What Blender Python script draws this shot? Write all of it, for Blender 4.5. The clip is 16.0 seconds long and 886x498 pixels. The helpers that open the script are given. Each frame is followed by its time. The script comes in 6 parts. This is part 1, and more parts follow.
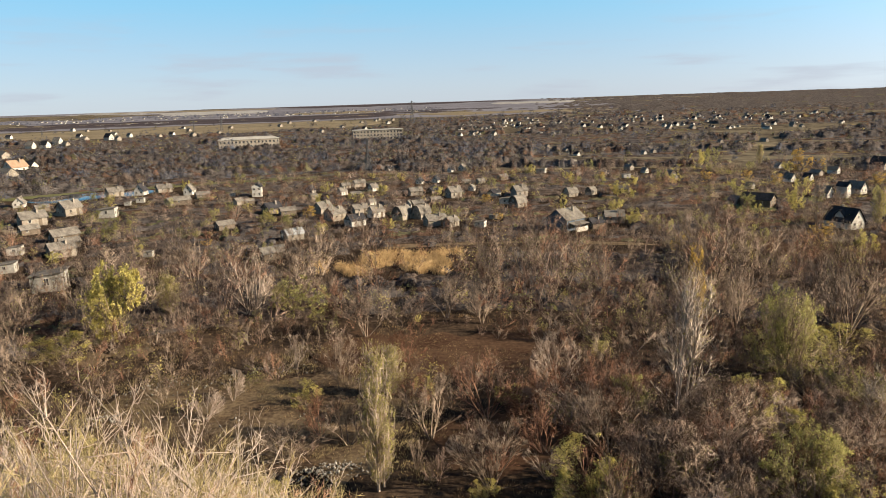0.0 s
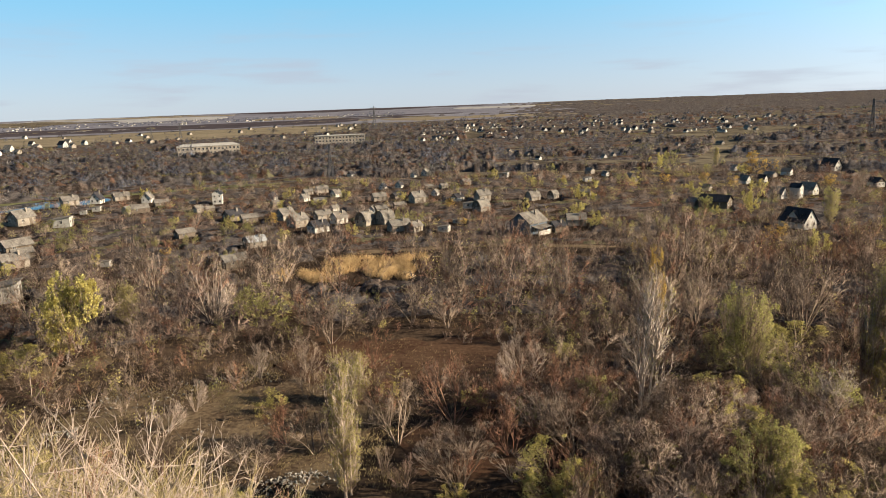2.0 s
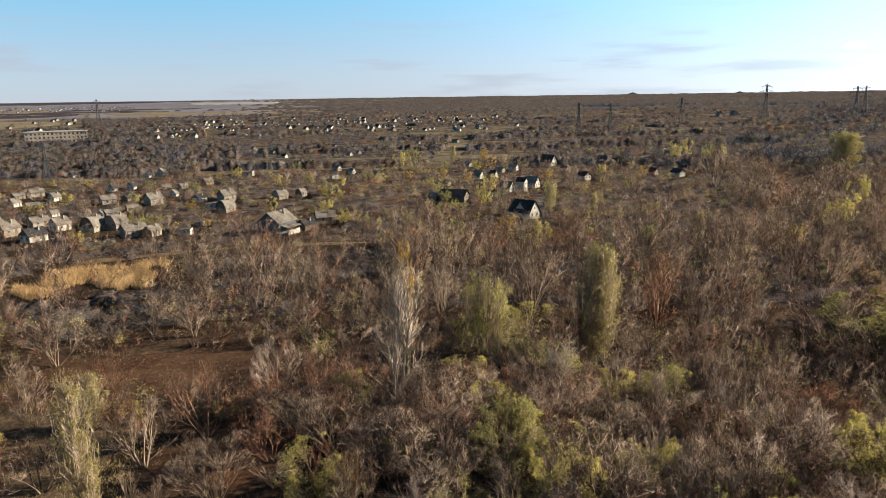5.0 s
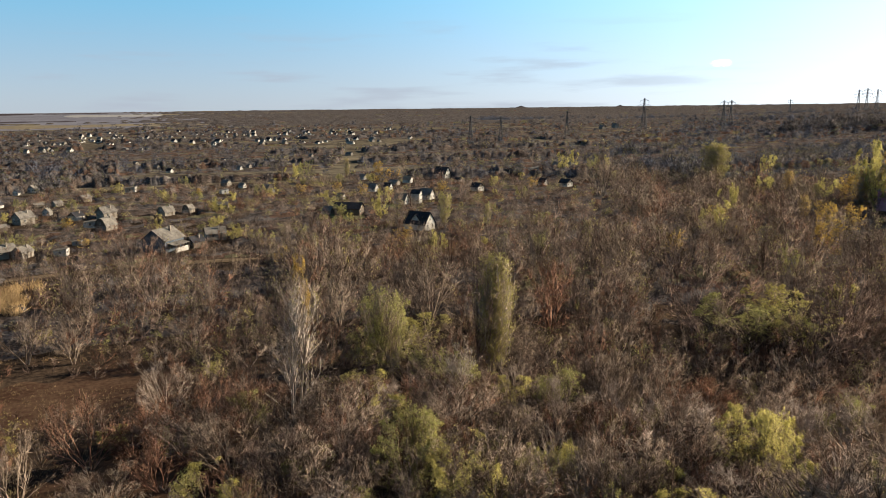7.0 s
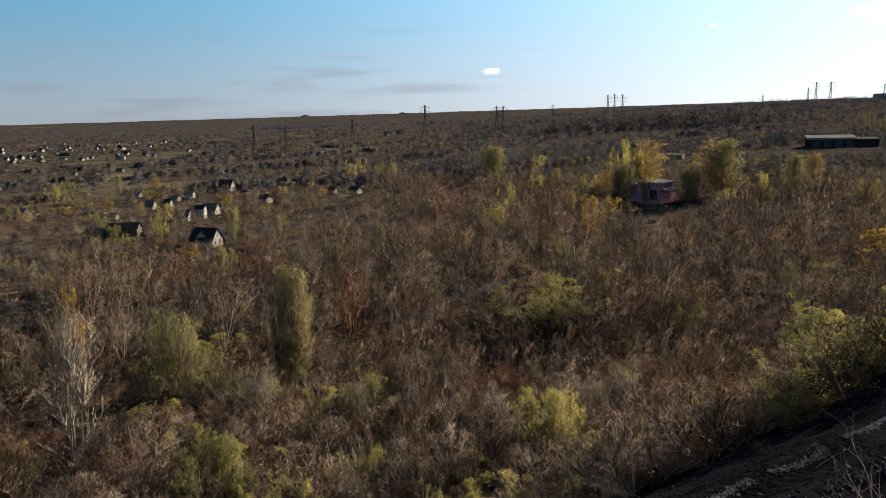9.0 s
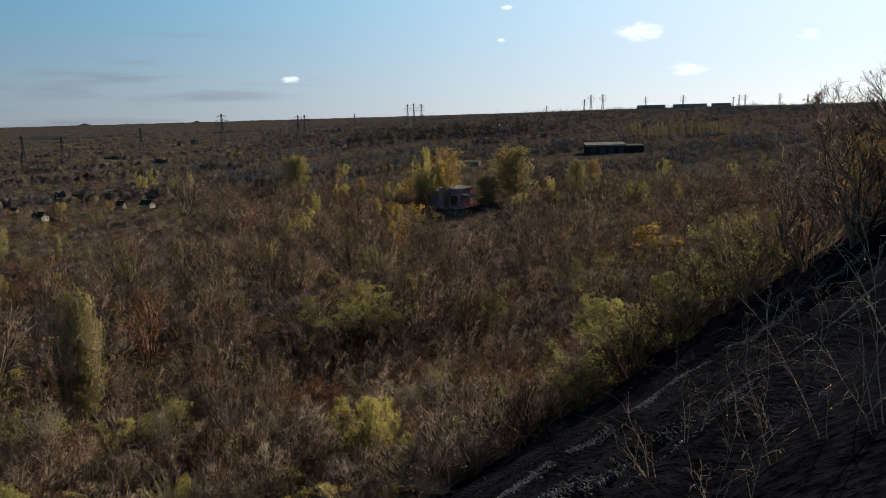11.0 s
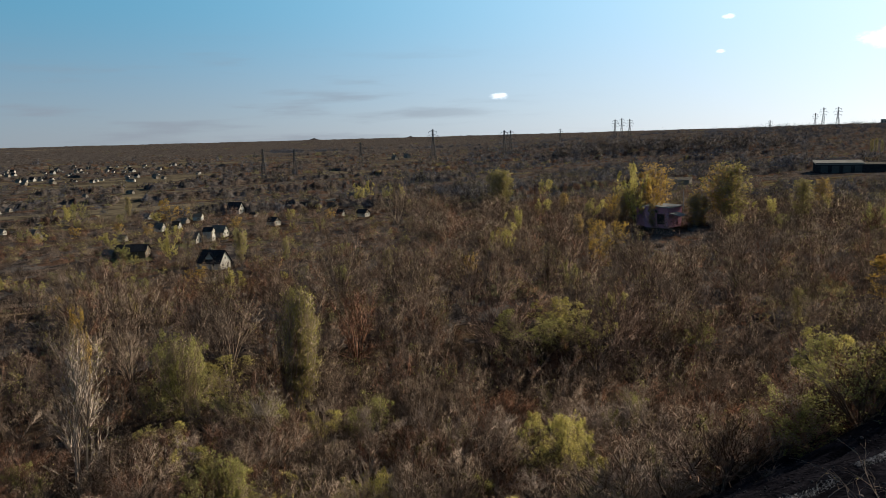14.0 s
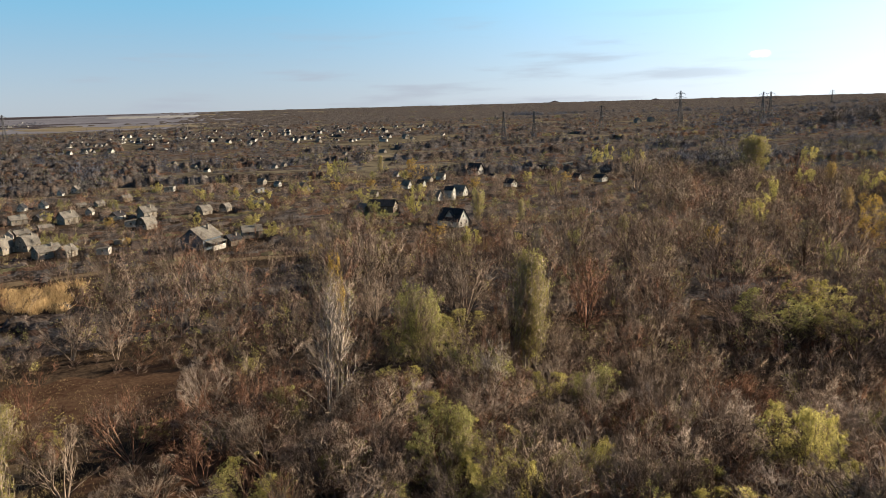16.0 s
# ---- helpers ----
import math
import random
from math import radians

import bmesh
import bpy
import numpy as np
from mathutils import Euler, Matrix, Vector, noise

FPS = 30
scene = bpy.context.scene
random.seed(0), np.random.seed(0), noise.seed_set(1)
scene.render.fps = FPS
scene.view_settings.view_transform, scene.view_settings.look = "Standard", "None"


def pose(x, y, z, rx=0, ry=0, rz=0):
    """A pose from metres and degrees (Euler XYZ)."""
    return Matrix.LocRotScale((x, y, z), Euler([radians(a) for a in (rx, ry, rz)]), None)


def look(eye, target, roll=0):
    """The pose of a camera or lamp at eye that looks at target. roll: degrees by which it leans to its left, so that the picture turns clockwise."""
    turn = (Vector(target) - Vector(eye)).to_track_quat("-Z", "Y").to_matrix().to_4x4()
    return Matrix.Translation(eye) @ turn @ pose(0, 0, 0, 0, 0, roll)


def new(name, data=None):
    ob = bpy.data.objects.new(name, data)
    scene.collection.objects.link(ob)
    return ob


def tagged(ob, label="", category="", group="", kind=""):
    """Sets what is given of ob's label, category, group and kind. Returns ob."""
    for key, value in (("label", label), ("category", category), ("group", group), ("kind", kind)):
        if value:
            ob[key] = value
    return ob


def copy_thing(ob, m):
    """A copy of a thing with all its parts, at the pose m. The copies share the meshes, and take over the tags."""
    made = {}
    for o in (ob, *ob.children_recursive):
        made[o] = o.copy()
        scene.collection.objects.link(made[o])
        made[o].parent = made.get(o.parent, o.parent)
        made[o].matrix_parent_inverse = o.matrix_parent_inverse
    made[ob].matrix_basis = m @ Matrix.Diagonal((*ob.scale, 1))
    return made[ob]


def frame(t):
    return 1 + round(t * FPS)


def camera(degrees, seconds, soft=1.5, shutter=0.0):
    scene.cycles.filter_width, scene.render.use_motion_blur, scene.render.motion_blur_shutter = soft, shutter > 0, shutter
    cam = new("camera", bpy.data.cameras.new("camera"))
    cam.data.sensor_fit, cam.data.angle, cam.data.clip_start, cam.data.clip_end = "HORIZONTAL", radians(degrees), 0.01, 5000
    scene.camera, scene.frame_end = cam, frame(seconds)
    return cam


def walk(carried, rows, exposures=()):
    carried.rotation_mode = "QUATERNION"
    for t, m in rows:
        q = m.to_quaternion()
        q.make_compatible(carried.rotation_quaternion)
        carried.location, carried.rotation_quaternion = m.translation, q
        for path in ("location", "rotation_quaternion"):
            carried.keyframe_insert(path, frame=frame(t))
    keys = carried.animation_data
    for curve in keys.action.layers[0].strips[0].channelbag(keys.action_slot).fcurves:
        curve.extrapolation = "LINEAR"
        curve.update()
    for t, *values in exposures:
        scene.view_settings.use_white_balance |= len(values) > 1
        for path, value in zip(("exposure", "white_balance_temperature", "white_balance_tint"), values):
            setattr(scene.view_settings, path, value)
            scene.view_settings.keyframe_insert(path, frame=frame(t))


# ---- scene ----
cam = camera(64.1, 16.0, soft=0.7)
EYE = 34.0  # the lookout on the slag heap, above the plain
# seconds, yaw, pitch, lean to the left
ROWS = [
    (0.0, 0.38, -11.79, -1.86), (0.5, 0.62, -11.56, -1.95), (1.0, -0.17, -11.30, -2.04), (1.5, -1.73, -11.57, -1.61),
    (2.0, -2.59, -11.49, -2.10), (2.5, -4.95, -11.25, -2.09), (3.0, -8.23, -11.58, -1.74), (3.5, -10.23, -12.08, -1.76),
    (4.0, -15.51, -12.13, -1.31), (4.2, -17.85, -12.31, -1.12), (5.25, -23.9, -12.05, -0.75), (6.3, -27.91, -11.72, -0.48),
    (6.5, -28.69, -11.45, -0.48), (7.0, -31.49, -11.27, -0.64), (7.5, -36.48, -11.40, -1.15), (8.0, -40.99, -11.35, -1.32),
    (8.5, -44.60, -11.08, -1.59), (9.0, -48.30, -10.96, -1.71), (9.5, -52.44, -10.49, -1.65), (10.0, -56.48, -9.96, -1.52),
    (10.2, -58.35, -10.40, -1.22), (11.3, -64.6, -10.6, -1.7), (12.3, -61.58, -10.61, -1.98), (12.5, -60.07, -10.27, -2.04),
    (13.0, -56.25, -10.31, -1.86), (13.5, -52.75, -9.88, -1.69), (14.0, -47.77, -9.06, -1.52), (14.5, -43.94, -9.55, -1.42),
    (15.0, -39.67, -10.07, -0.94), (15.5, -33.48, -11.05, -1.25), (16.0, -28.71, -11.50, -1.55),
]


def held(yaw, pitch, lean):
    """The camera at arm's length from the one who turns with it."""
    a = radians(yaw)
    return pose(-0.3 * math.sin(a) - 0.15, 0.3 * math.cos(a) - 0.26, EYE, 90 + pitch, 0, yaw) @ pose(0, 0, 0, 0, 0, lean)


# seconds, stops, white balance: the camera stops down and cools as it turns to the bright east
EXPOSURES = [(t, e + 1.48, k, m) for t, e, k, m in ((0.0, -0.03, 6330, 11), (4.0, -0.06, 6180, 11), (7.0, -0.24, 6120, 10.5), (8.0, -0.45, 6080, 10), (9.0, -0.76, 6020, 9.5), (10.0, -1.06, 6000, 9), (12.5, -1.27, 6000, 9),
                                                    (14.0, -0.95, 6020, 9), (15.0, -0.62, 6080, 10), (16.0, -0.27, 6200, 11))]
walk(cam, [(t, held(a, b, c)) for t, a, b, c in ROWS], EXPOSURES)

# ---- light ----
SUN_AZ, SUN_EL = 101.0, 22.0
world = bpy.data.worlds.new("sky")
scene.world = world
world.use_nodes = True
wn, wl = world.node_tree.nodes, world.node_tree.links
sky = wn.new("ShaderNodeTexSky")
sky.sky_type, sky.sun_disc = "NISHITA", False
sky.sun_elevation, sky.sun_rotation = radians(SUN_EL), radians(SUN_AZ)
sky.altitude, sky.air_density, sky.dust_density, sky.ozone_density = 200, 0.8, 0.4, 3.0
way = wn.new("ShaderNodeTexCoord")


def bearing(az, el):
    a, e = radians(az), radians(el)
    return math.sin(a) * math.cos(e), math.cos(a) * math.cos(e), math.sin(e)


def node(kind, op=None, *ins):
    n = wn.new(kind)
    if op:
        n.operation = op
    for k, v in enumerate(ins):
        if v is None:
            continue
        if isinstance(v, bpy.types.NodeSocket):
            wl.new(v, n.inputs[k])
        else:
            n.inputs[k].default_value = v
    return n


def ramp(value, lo, hi):
    n = wn.new("ShaderNodeMapRange")
    n.interpolation_type = "SMOOTHSTEP"
    wl.new(value, n.inputs["Value"])
    n.inputs["From Min"].default_value, n.inputs["From Max"].default_value = lo, hi
    return n.outputs[0]


def over(below, colour, amount):
    n = wn.new("ShaderNodeMix")
    n.data_type = "RGBA"
    wl.new(amount, n.inputs["Factor"])
    wl.new(below, n.inputs["A"])
    n.inputs["B"].default_value = (*colour, 1)
    return n.outputs["Result"]


here = way.outputs["Generated"]
# small fair-weather clouds: bearing, height and half width in degrees
CLOUDS = [(79.5, 5.8, 2.6), (91.0, 4.9, 1.3), (83.0, 2.9, 1.9), (69.5, 8.0, 0.7), (52.5, 3.0, 1.0), (69.0, 5.6, 0.5), (87.5, 8.6, 2.4), (41.0, 11.0, 1.8), (97.0, 6.5, 2.2), (103.0, 4.0, 2.4)]
fluff = node("ShaderNodeTexNoise")
wl.new(node("ShaderNodeVectorMath", "MULTIPLY", here, (1, 1, 2.2)).outputs[0], fluff.inputs["Vector"])
fluff.inputs["Scale"].default_value, fluff.inputs["Detail"].default_value = 52, 7
fluff.inputs["Roughness"].default_value = 0.62
total = None
for az, el, wide in CLOUDS:
    off = node("ShaderNodeVectorMath", "SUBTRACT", here, bearing(az, el)).outputs[0]
    off = node("ShaderNodeVectorMath", "MULTIPLY", off, (1, 1, 2.5)).outputs[0]
    near = ramp(node("ShaderNodeVectorMath", "LENGTH", off).outputs["Value"], radians(wide), 0.0)
    total = near if total is None else node("ShaderNodeMath", "MAXIMUM", total, near).outputs[0]
puff = ramp(node("ShaderNodeMath", "ADD", total, node("ShaderNodeMath", "MULTIPLY", fluff.outputs[0], 2.4).outputs[0]).outputs[0], 1.22, 2.15)
puff = node("ShaderNodeMath", "MULTIPLY", puff, ramp(total, 0.02, 0.3)).outputs[0]
# thin grey streaks low over the plain
streak = node("ShaderNodeTexNoise")
wl.new(node("ShaderNodeVectorMath", "MULTIPLY", here, (1, 1, 9.0)).outputs[0], streak.inputs["Vector"])
streak.inputs["Scale"].default_value, streak.inputs["Detail"].default_value = 5.5, 5
height = node("ShaderNodeSeparateXYZ", None, here).outputs["Z"]
low = node("ShaderNodeMath", "MULTIPLY", ramp(height, 0.16, 0.03), ramp(streak.outputs[0], 0.5, 0.72)).outputs[0]
veil = node("ShaderNodeMath", "MULTIPLY", low, 0.55).outputs[0]


# the pale blue of a hazy autumn noon, whiter towards the skyline
fade = wn.new("ShaderNodeMix")
fade.data_type = "RGBA"
wl.new(ramp(height, -0.02, 0.19), fade.inputs["Factor"])
fade.inputs["A"].default_value, fade.inputs["B"].default_value = (4.0, 4.4, 4.85, 1), (1.55, 4.45, 6.2, 1)
side = node("ShaderNodeVectorMath", "DOT_PRODUCT", here, bearing(SUN_AZ, SUN_EL)).outputs["Value"]
near_sun = node("ShaderNodeMath", "POWER", node("ShaderNodeMapRange", None, side, -0.3, 1.0, 0.0, 1.0).outputs[0], 3.2).outputs[0]
bright = node("ShaderNodeMath", "MULTIPLY_ADD", near_sun, 2.6, 1.0).outputs[0]
pale = over(fade.outputs["Result"], (4.6, 4.65, 4.55), node("ShaderNodeMath", "MULTIPLY", near_sun, 0.9).outputs[0])
pale = node("ShaderNodeVectorMath", "MULTIPLY", pale, bright).outputs[0]
pale = over(pale, (0.3, 0.75, 1.7), node("ShaderNodeMath", "MULTIPLY", ramp(height, 0.17, 0.5), 0.95).outputs[0])
blend = wn.new("ShaderNodeMix")
blend.data_type = "RGBA"
blend.inputs["Factor"].default_value = 0.8
wl.new(sky.outputs[0], blend.inputs["A"])
wl.new(pale, blend.inputs["B"])
veil = node("ShaderNodeMath", "MULTIPLY", veil, ramp(near_sun, 0.5, 0.15)).outputs[0]
sky_colour = over(blend.outputs["Result"], (3.55, 3.75, 4.2), veil)
sky_colour = over(sky_colour, (16.0, 16.2, 16.4), node("ShaderNodeMath", "MULTIPLY", puff, 0.92).outputs[0])
wn["Background"].inputs["Strength"].default_value = 0.055
wl.new(sky_colour, wn["Background"].inputs["Color"])

lamp = bpy.data.lights.new("sun", "SUN")
lamp.energy, lamp.angle, lamp.color = 5.0, radians(0.6), (1.0, 0.86, 0.66)
sun = new("sun", lamp)
sun.matrix_world = look((0, 0, 300), (-300 * math.sin(radians(SUN_AZ)), -300 * math.cos(radians(SUN_AZ)), 300 - 300 * math.tan(radians(SUN_EL))))


# ---- materials ----
def material(name, base, other, scale=1.0, rough=0.9, fine=12.0, bump=0.0, spread=0.25, per_piece=0.0, metal=0.0):
    """Two colours mixed by noise at two sizes, in metres of the place itself."""
    m = bpy.data.materials.new(name)
    m.use_nodes = True
    n, l = m.node_tree.nodes, m.node_tree.links
    bsdf = n["Principled BSDF"]
    bsdf.inputs["Roughness"].default_value, bsdf.inputs["Metallic"].default_value = rough, metal
    bsdf.inputs["Specular IOR Level"].default_value = 0.0 if rough > 0.65 else 0.4
    geo = n.new("ShaderNodeNewGeometry")
    big, small = n.new("ShaderNodeTexNoise"), n.new("ShaderNodeTexNoise")
    big.inputs["Scale"].default_value, small.inputs["Scale"].default_value = scale, scale * fine
    big.inputs["Detail"].default_value, small.inputs["Detail"].default_value = 4, 3
    for tex in (big, small):
        l.new(geo.outputs["Position"], tex.inputs["Vector"])
    add = n.new("ShaderNodeMath")
    add.operation = "ADD"
    l.new(big.outputs[0], add.inputs[0])
    l.new(small.outputs[0], add.inputs[1])
    span = n.new("ShaderNodeMapRange")
    span.inputs["From Min"].default_value, span.inputs["From Max"].default_value = 1 - spread, 1 + spread
    l.new(add.outputs[0], span.inputs["Value"])
    mix = n.new("ShaderNodeMix")
    mix.data_type = "RGBA"
    mix.inputs["A"].default_value, mix.inputs["B"].default_value = (*base, 1), (*other, 1)
    l.new(span.outputs[0], mix.inputs["Factor"])
    colour = mix.outputs["Result"]
    if per_piece:
        hsv, rnd = n.new("ShaderNodeHueSaturation"), n.new("ShaderNodeMapRange")
        rnd.inputs["To Min"].default_value, rnd.inputs["To Max"].default_value = 1 - per_piece, 1 + per_piece
        l.new(geo.outputs["Random Per Island"], rnd.inputs["Value"])
        l.new(rnd.outputs[0], hsv.inputs["Value"])
        l.new(colour, hsv.inputs["Color"])
        colour = hsv.outputs[0]
    l.new(colour, bsdf.inputs["Base Color"])
    if bump:
        b = n.new("ShaderNodeBump")
        b.inputs["Strength"].default_value, b.inputs["Distance"].default_value = 0.8, bump
        l.new(small.outputs[0], b.inputs["Height"])
        l.new(b.outputs[0], bsdf.inputs["Normal"])
    return m


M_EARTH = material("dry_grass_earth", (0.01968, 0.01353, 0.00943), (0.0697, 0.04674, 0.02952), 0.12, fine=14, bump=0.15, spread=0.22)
M_SLAG = material("black_slag", (0.003622, 0.003435, 0.004582), (0.01455, 0.01328, 0.01642), 0.6, fine=9, bump=0.12, spread=0.2)
M_REED = material("dry_reed", (0.294, 0.1812, 0.07752), (0.534, 0.3612, 0.1728), 0.3, per_piece=0.3)
M_MEADOW = material("brown_meadow", (0.05, 0.033, 0.021), (0.135, 0.096, 0.056), 0.16, fine=11, bump=0.12, spread=0.2)
M_RUSTY = material("reddish_bare_soil", (0.0433, 0.0231, 0.0145), (0.0867, 0.052, 0.0303), 0.2, fine=9, bump=0.1)
M_STRAW = material("straw_field", (0.135, 0.106, 0.0673), (0.198, 0.156, 0.0987), 0.012, fine=10)
M_CHALK = material("pale_stubble_field", (0.225, 0.206, 0.181), (0.3, 0.278, 0.246), 0.008, fine=10)
M_PLOUGH = material("ploughed_field", (0.0386, 0.0318, 0.0343), (0.0644, 0.0515, 0.0497), 0.01, fine=10)
M_HEATH = material("tan_olive_heath", (0.057, 0.0441, 0.03135), (0.1425, 0.1152, 0.0741), 0.02, fine=7, spread=0.16)
# distant ground paled towards grey-violet: haze put into its colour
M_HAZELAND = material("far_haze_grey_land", (0.1138, 0.1052, 0.1123), (0.1671, 0.1549, 0.1631), 0.004, fine=12, spread=0.2)
M_GREEN = material("winter_crop", (0.078, 0.0764, 0.0351), (0.133, 0.125, 0.0546), 0.05, fine=10)
M_PATH = material("trodden_path", (0.0866, 0.0597, 0.0345), (0.159, 0.113, 0.0663), 0.4, fine=8)
M_WATER = material("pond_water", (0.02, 0.026, 0.028), (0.035, 0.042, 0.042), 0.3, rough=0.05)
M_WATER.node_tree.nodes["Principled BSDF"].inputs["Specular IOR Level"].default_value = 0.5
M_RUBBLE = material("concrete_rubble", (0.13, 0.115, 0.095), (0.28, 0.25, 0.205), 2.0, fine=4, per_piece=0.4)

def leafy(m, share=0.55):
    """Lets some light through leaves and past thin twigs."""
    n, l = m.node_tree.nodes, m.node_tree.links
    thin, mix = n.new("ShaderNodeBsdfTranslucent"), n.new("ShaderNodeMixShader")
    bsdf = n["Principled BSDF"]
    l.new(bsdf.inputs["Base Color"].links[0].from_socket, thin.inputs["Color"])
    mix.inputs["Fac"].default_value = share
    l.new(bsdf.outputs[0], mix.inputs[1])
    l.new(thin.outputs[0], mix.inputs[2])
    l.new(mix.outputs[0], n["Material Output"].inputs["Surface"])
    return m


BARK = {
    "brown": material("brown_twigs", (0.08587, 0.05614, 0.0419), (0.3092, 0.2155, 0.1625), 0.16, fine=5, per_piece=0.1, spread=0.14),
    "grey": material("grey_twigs", (0.09649, 0.06904, 0.05005), (0.3186, 0.2388, 0.1747), 0.16, fine=5, per_piece=0.1, spread=0.14),
    "russet": material("russet_twigs", (0.1131, 0.05555, 0.03544), (0.3658, 0.202, 0.1296), 0.16, fine=5, per_piece=0.1, spread=0.14),
    # next two: bark greyed in its colour to imitate haze over distance
    "haze_grey": material("haze_greyed_twigs", (0.06012, 0.06283, 0.07792), (0.1079, 0.115, 0.1434), 0.05, fine=5, per_piece=0.1, spread=0.15),
    "far": material("far_haze_brown_twigs", (0.04923, 0.04278, 0.0389), (0.1789, 0.1578, 0.1432), 0.05, fine=5, per_piece=0.1, spread=0.15),
    # twigs coloured dark to stand for a bush's shaded side
    "dark": material("shade_dark_twigs", (0.03, 0.024, 0.02), (0.062, 0.049, 0.04), 0.2, fine=5, per_piece=0.1, spread=0.15),
    "pale": material("pale_twigs", (0.2974, 0.2223, 0.1677), (0.4309, 0.3383, 0.2642), 0.16, fine=5, per_piece=0.1, spread=0.14),
    "straw": material("straw_stems", (0.2, 0.153, 0.07), (0.36, 0.285, 0.14), 1.0, fine=8, per_piece=0.35),
    "white": material("whitish_bark", (0.2948, 0.2352, 0.1848), (0.4343, 0.3592, 0.2954), 1.5, fine=6, per_piece=0.2),
}
LEAF = {
    "olive": leafy(material("olive_leaves", (0.2, 0.188, 0.062), (0.4, 0.36, 0.13), 0.3, per_piece=0.3, rough=0.7)),
    "golden": leafy(material("yellow_green_leaves", (0.38, 0.33, 0.095), (0.58, 0.49, 0.17), 0.3, per_piece=0.3, rough=0.7)),
    "amber": leafy(material("amber_leaves", (0.3821, 0.243, 0.05582), (0.5632, 0.3852, 0.1114), 0.3, per_piece=0.3, rough=0.7)),
    "ochre": leafy(material("dull_golden_leaves", (0.36, 0.244, 0.063), (0.612, 0.422, 0.134), 0.3, per_piece=0.3, rough=0.7)),
    "russet": leafy(material("withered_leaves", (0.1, 0.0552, 0.0315), (0.177, 0.111, 0.0631), 0.3, per_piece=0.45, rough=0.8)),
    "poplar": leafy(material("poplar_leaves", (0.2558, 0.2206, 0.07136), (0.4398, 0.3807, 0.1319), 0.3, per_piece=0.3, rough=0.7)),
}
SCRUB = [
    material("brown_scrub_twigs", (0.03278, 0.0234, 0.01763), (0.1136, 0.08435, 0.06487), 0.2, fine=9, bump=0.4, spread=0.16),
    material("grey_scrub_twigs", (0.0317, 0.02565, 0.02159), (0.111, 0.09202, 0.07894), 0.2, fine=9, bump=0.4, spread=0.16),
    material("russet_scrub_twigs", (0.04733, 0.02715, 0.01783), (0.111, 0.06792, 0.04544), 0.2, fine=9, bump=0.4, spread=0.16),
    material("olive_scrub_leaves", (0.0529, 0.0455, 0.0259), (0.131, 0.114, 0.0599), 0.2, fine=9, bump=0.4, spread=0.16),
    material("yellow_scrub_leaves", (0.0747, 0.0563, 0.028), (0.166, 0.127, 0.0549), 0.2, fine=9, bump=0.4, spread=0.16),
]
M_SLATE = material("weathered_slate_roof", (0.085, 0.073, 0.06), (0.195, 0.17, 0.138), 0.5, fine=7, bump=0.03, spread=0.2)
M_DARKROOF = material("dark_tarred_roof", (0.0204, 0.019, 0.0204), (0.051, 0.0476, 0.0476), 0.5, fine=7, bump=0.03)
M_TIN = material("pale_metal_roof", (0.2, 0.194, 0.182), (0.3, 0.292, 0.272), 0.5, fine=7, rough=0.7)
M_RUSTROOF = material("rusty_orange_roof", (0.207, 0.128, 0.0816), (0.297, 0.204, 0.133), 0.5, fine=7)
M_LIME = material("limewashed_wall", (0.2836, 0.2527, 0.2078), (0.5054, 0.4648, 0.3946), 0.7, fine=6, bump=0.02)
M_BRICK = material("silicate_brick_wall", (0.16, 0.132, 0.1), (0.304, 0.26, 0.204), 0.7, fine=8, bump=0.02)
M_BLUE = material("faded_blue_boards", (0.068, 0.0816, 0.0952), (0.122, 0.136, 0.15), 0.7, fine=8)
M_PINK = material("faded_pink_plaster", (0.414, 0.1964, 0.2587), (0.5175, 0.2678, 0.3311), 0.3, fine=8)
M_WOOD = material("grey_weathered_wood", (0.0816, 0.0612, 0.0442), (0.163, 0.13, 0.0952), 0.8, fine=8)
M_CONCRETE = material("grey_concrete", (0.231, 0.211, 0.177), (0.34, 0.313, 0.266), 0.2, fine=8)
M_GLASS = material("dark_window_glass", (0.0136, 0.015, 0.0177), (0.0272, 0.0286, 0.0313), 1.0, rough=0.1)
M_STEEL = material("rusted_grey_steel", (0.045, 0.044, 0.045), (0.085, 0.083, 0.083), 0.2, rough=0.6, metal=0.3)
M_PALESTEEL = material("pale_painted_steel", (0.272, 0.272, 0.272), (0.374, 0.374, 0.367), 0.2, rough=0.6)


# ---- ground ----
def smooth(a, b, x):
    t = np.clip((x - a) / (b - a), 0, 1)
    return t * t * (3 - 2 * t)


def at(az, r):
    """East and north of a place seen from the lookout."""
    return r * np.sin(np.radians(az)), r * np.cos(np.radians(az))


def plain(x, y):
    """The plain, which climbs slowly to the skyline, and sooner towards the wooded hills."""
    r, az = np.hypot(x, y), np.degrees(np.arctan2(x, y))
    s = smooth(45, 80, az) * (1 - smooth(130, 170, az))
    lo, hi = 30 * smooth(600, 4700, r), 32 * smooth(420, 1700, r)
    swell = 0.35 * np.sin(x * 0.043 + 1.0) * np.sin(y * 0.05) + 0.18 * np.sin(x * 0.19) * np.sin(y * 0.16 + 2)
    ridge = 8 * np.exp(-((r - 905) / 70) ** 2) * smooth(55, 60, az) * (1 - smooth(69, 76, az))
    return lo + (hi - lo) * s + ridge + swell * smooth(40, 90, r)


DIP, FALL = math.tan(radians(38.0)), radians(18.0)  # the heap's flank falls away towards this bearing


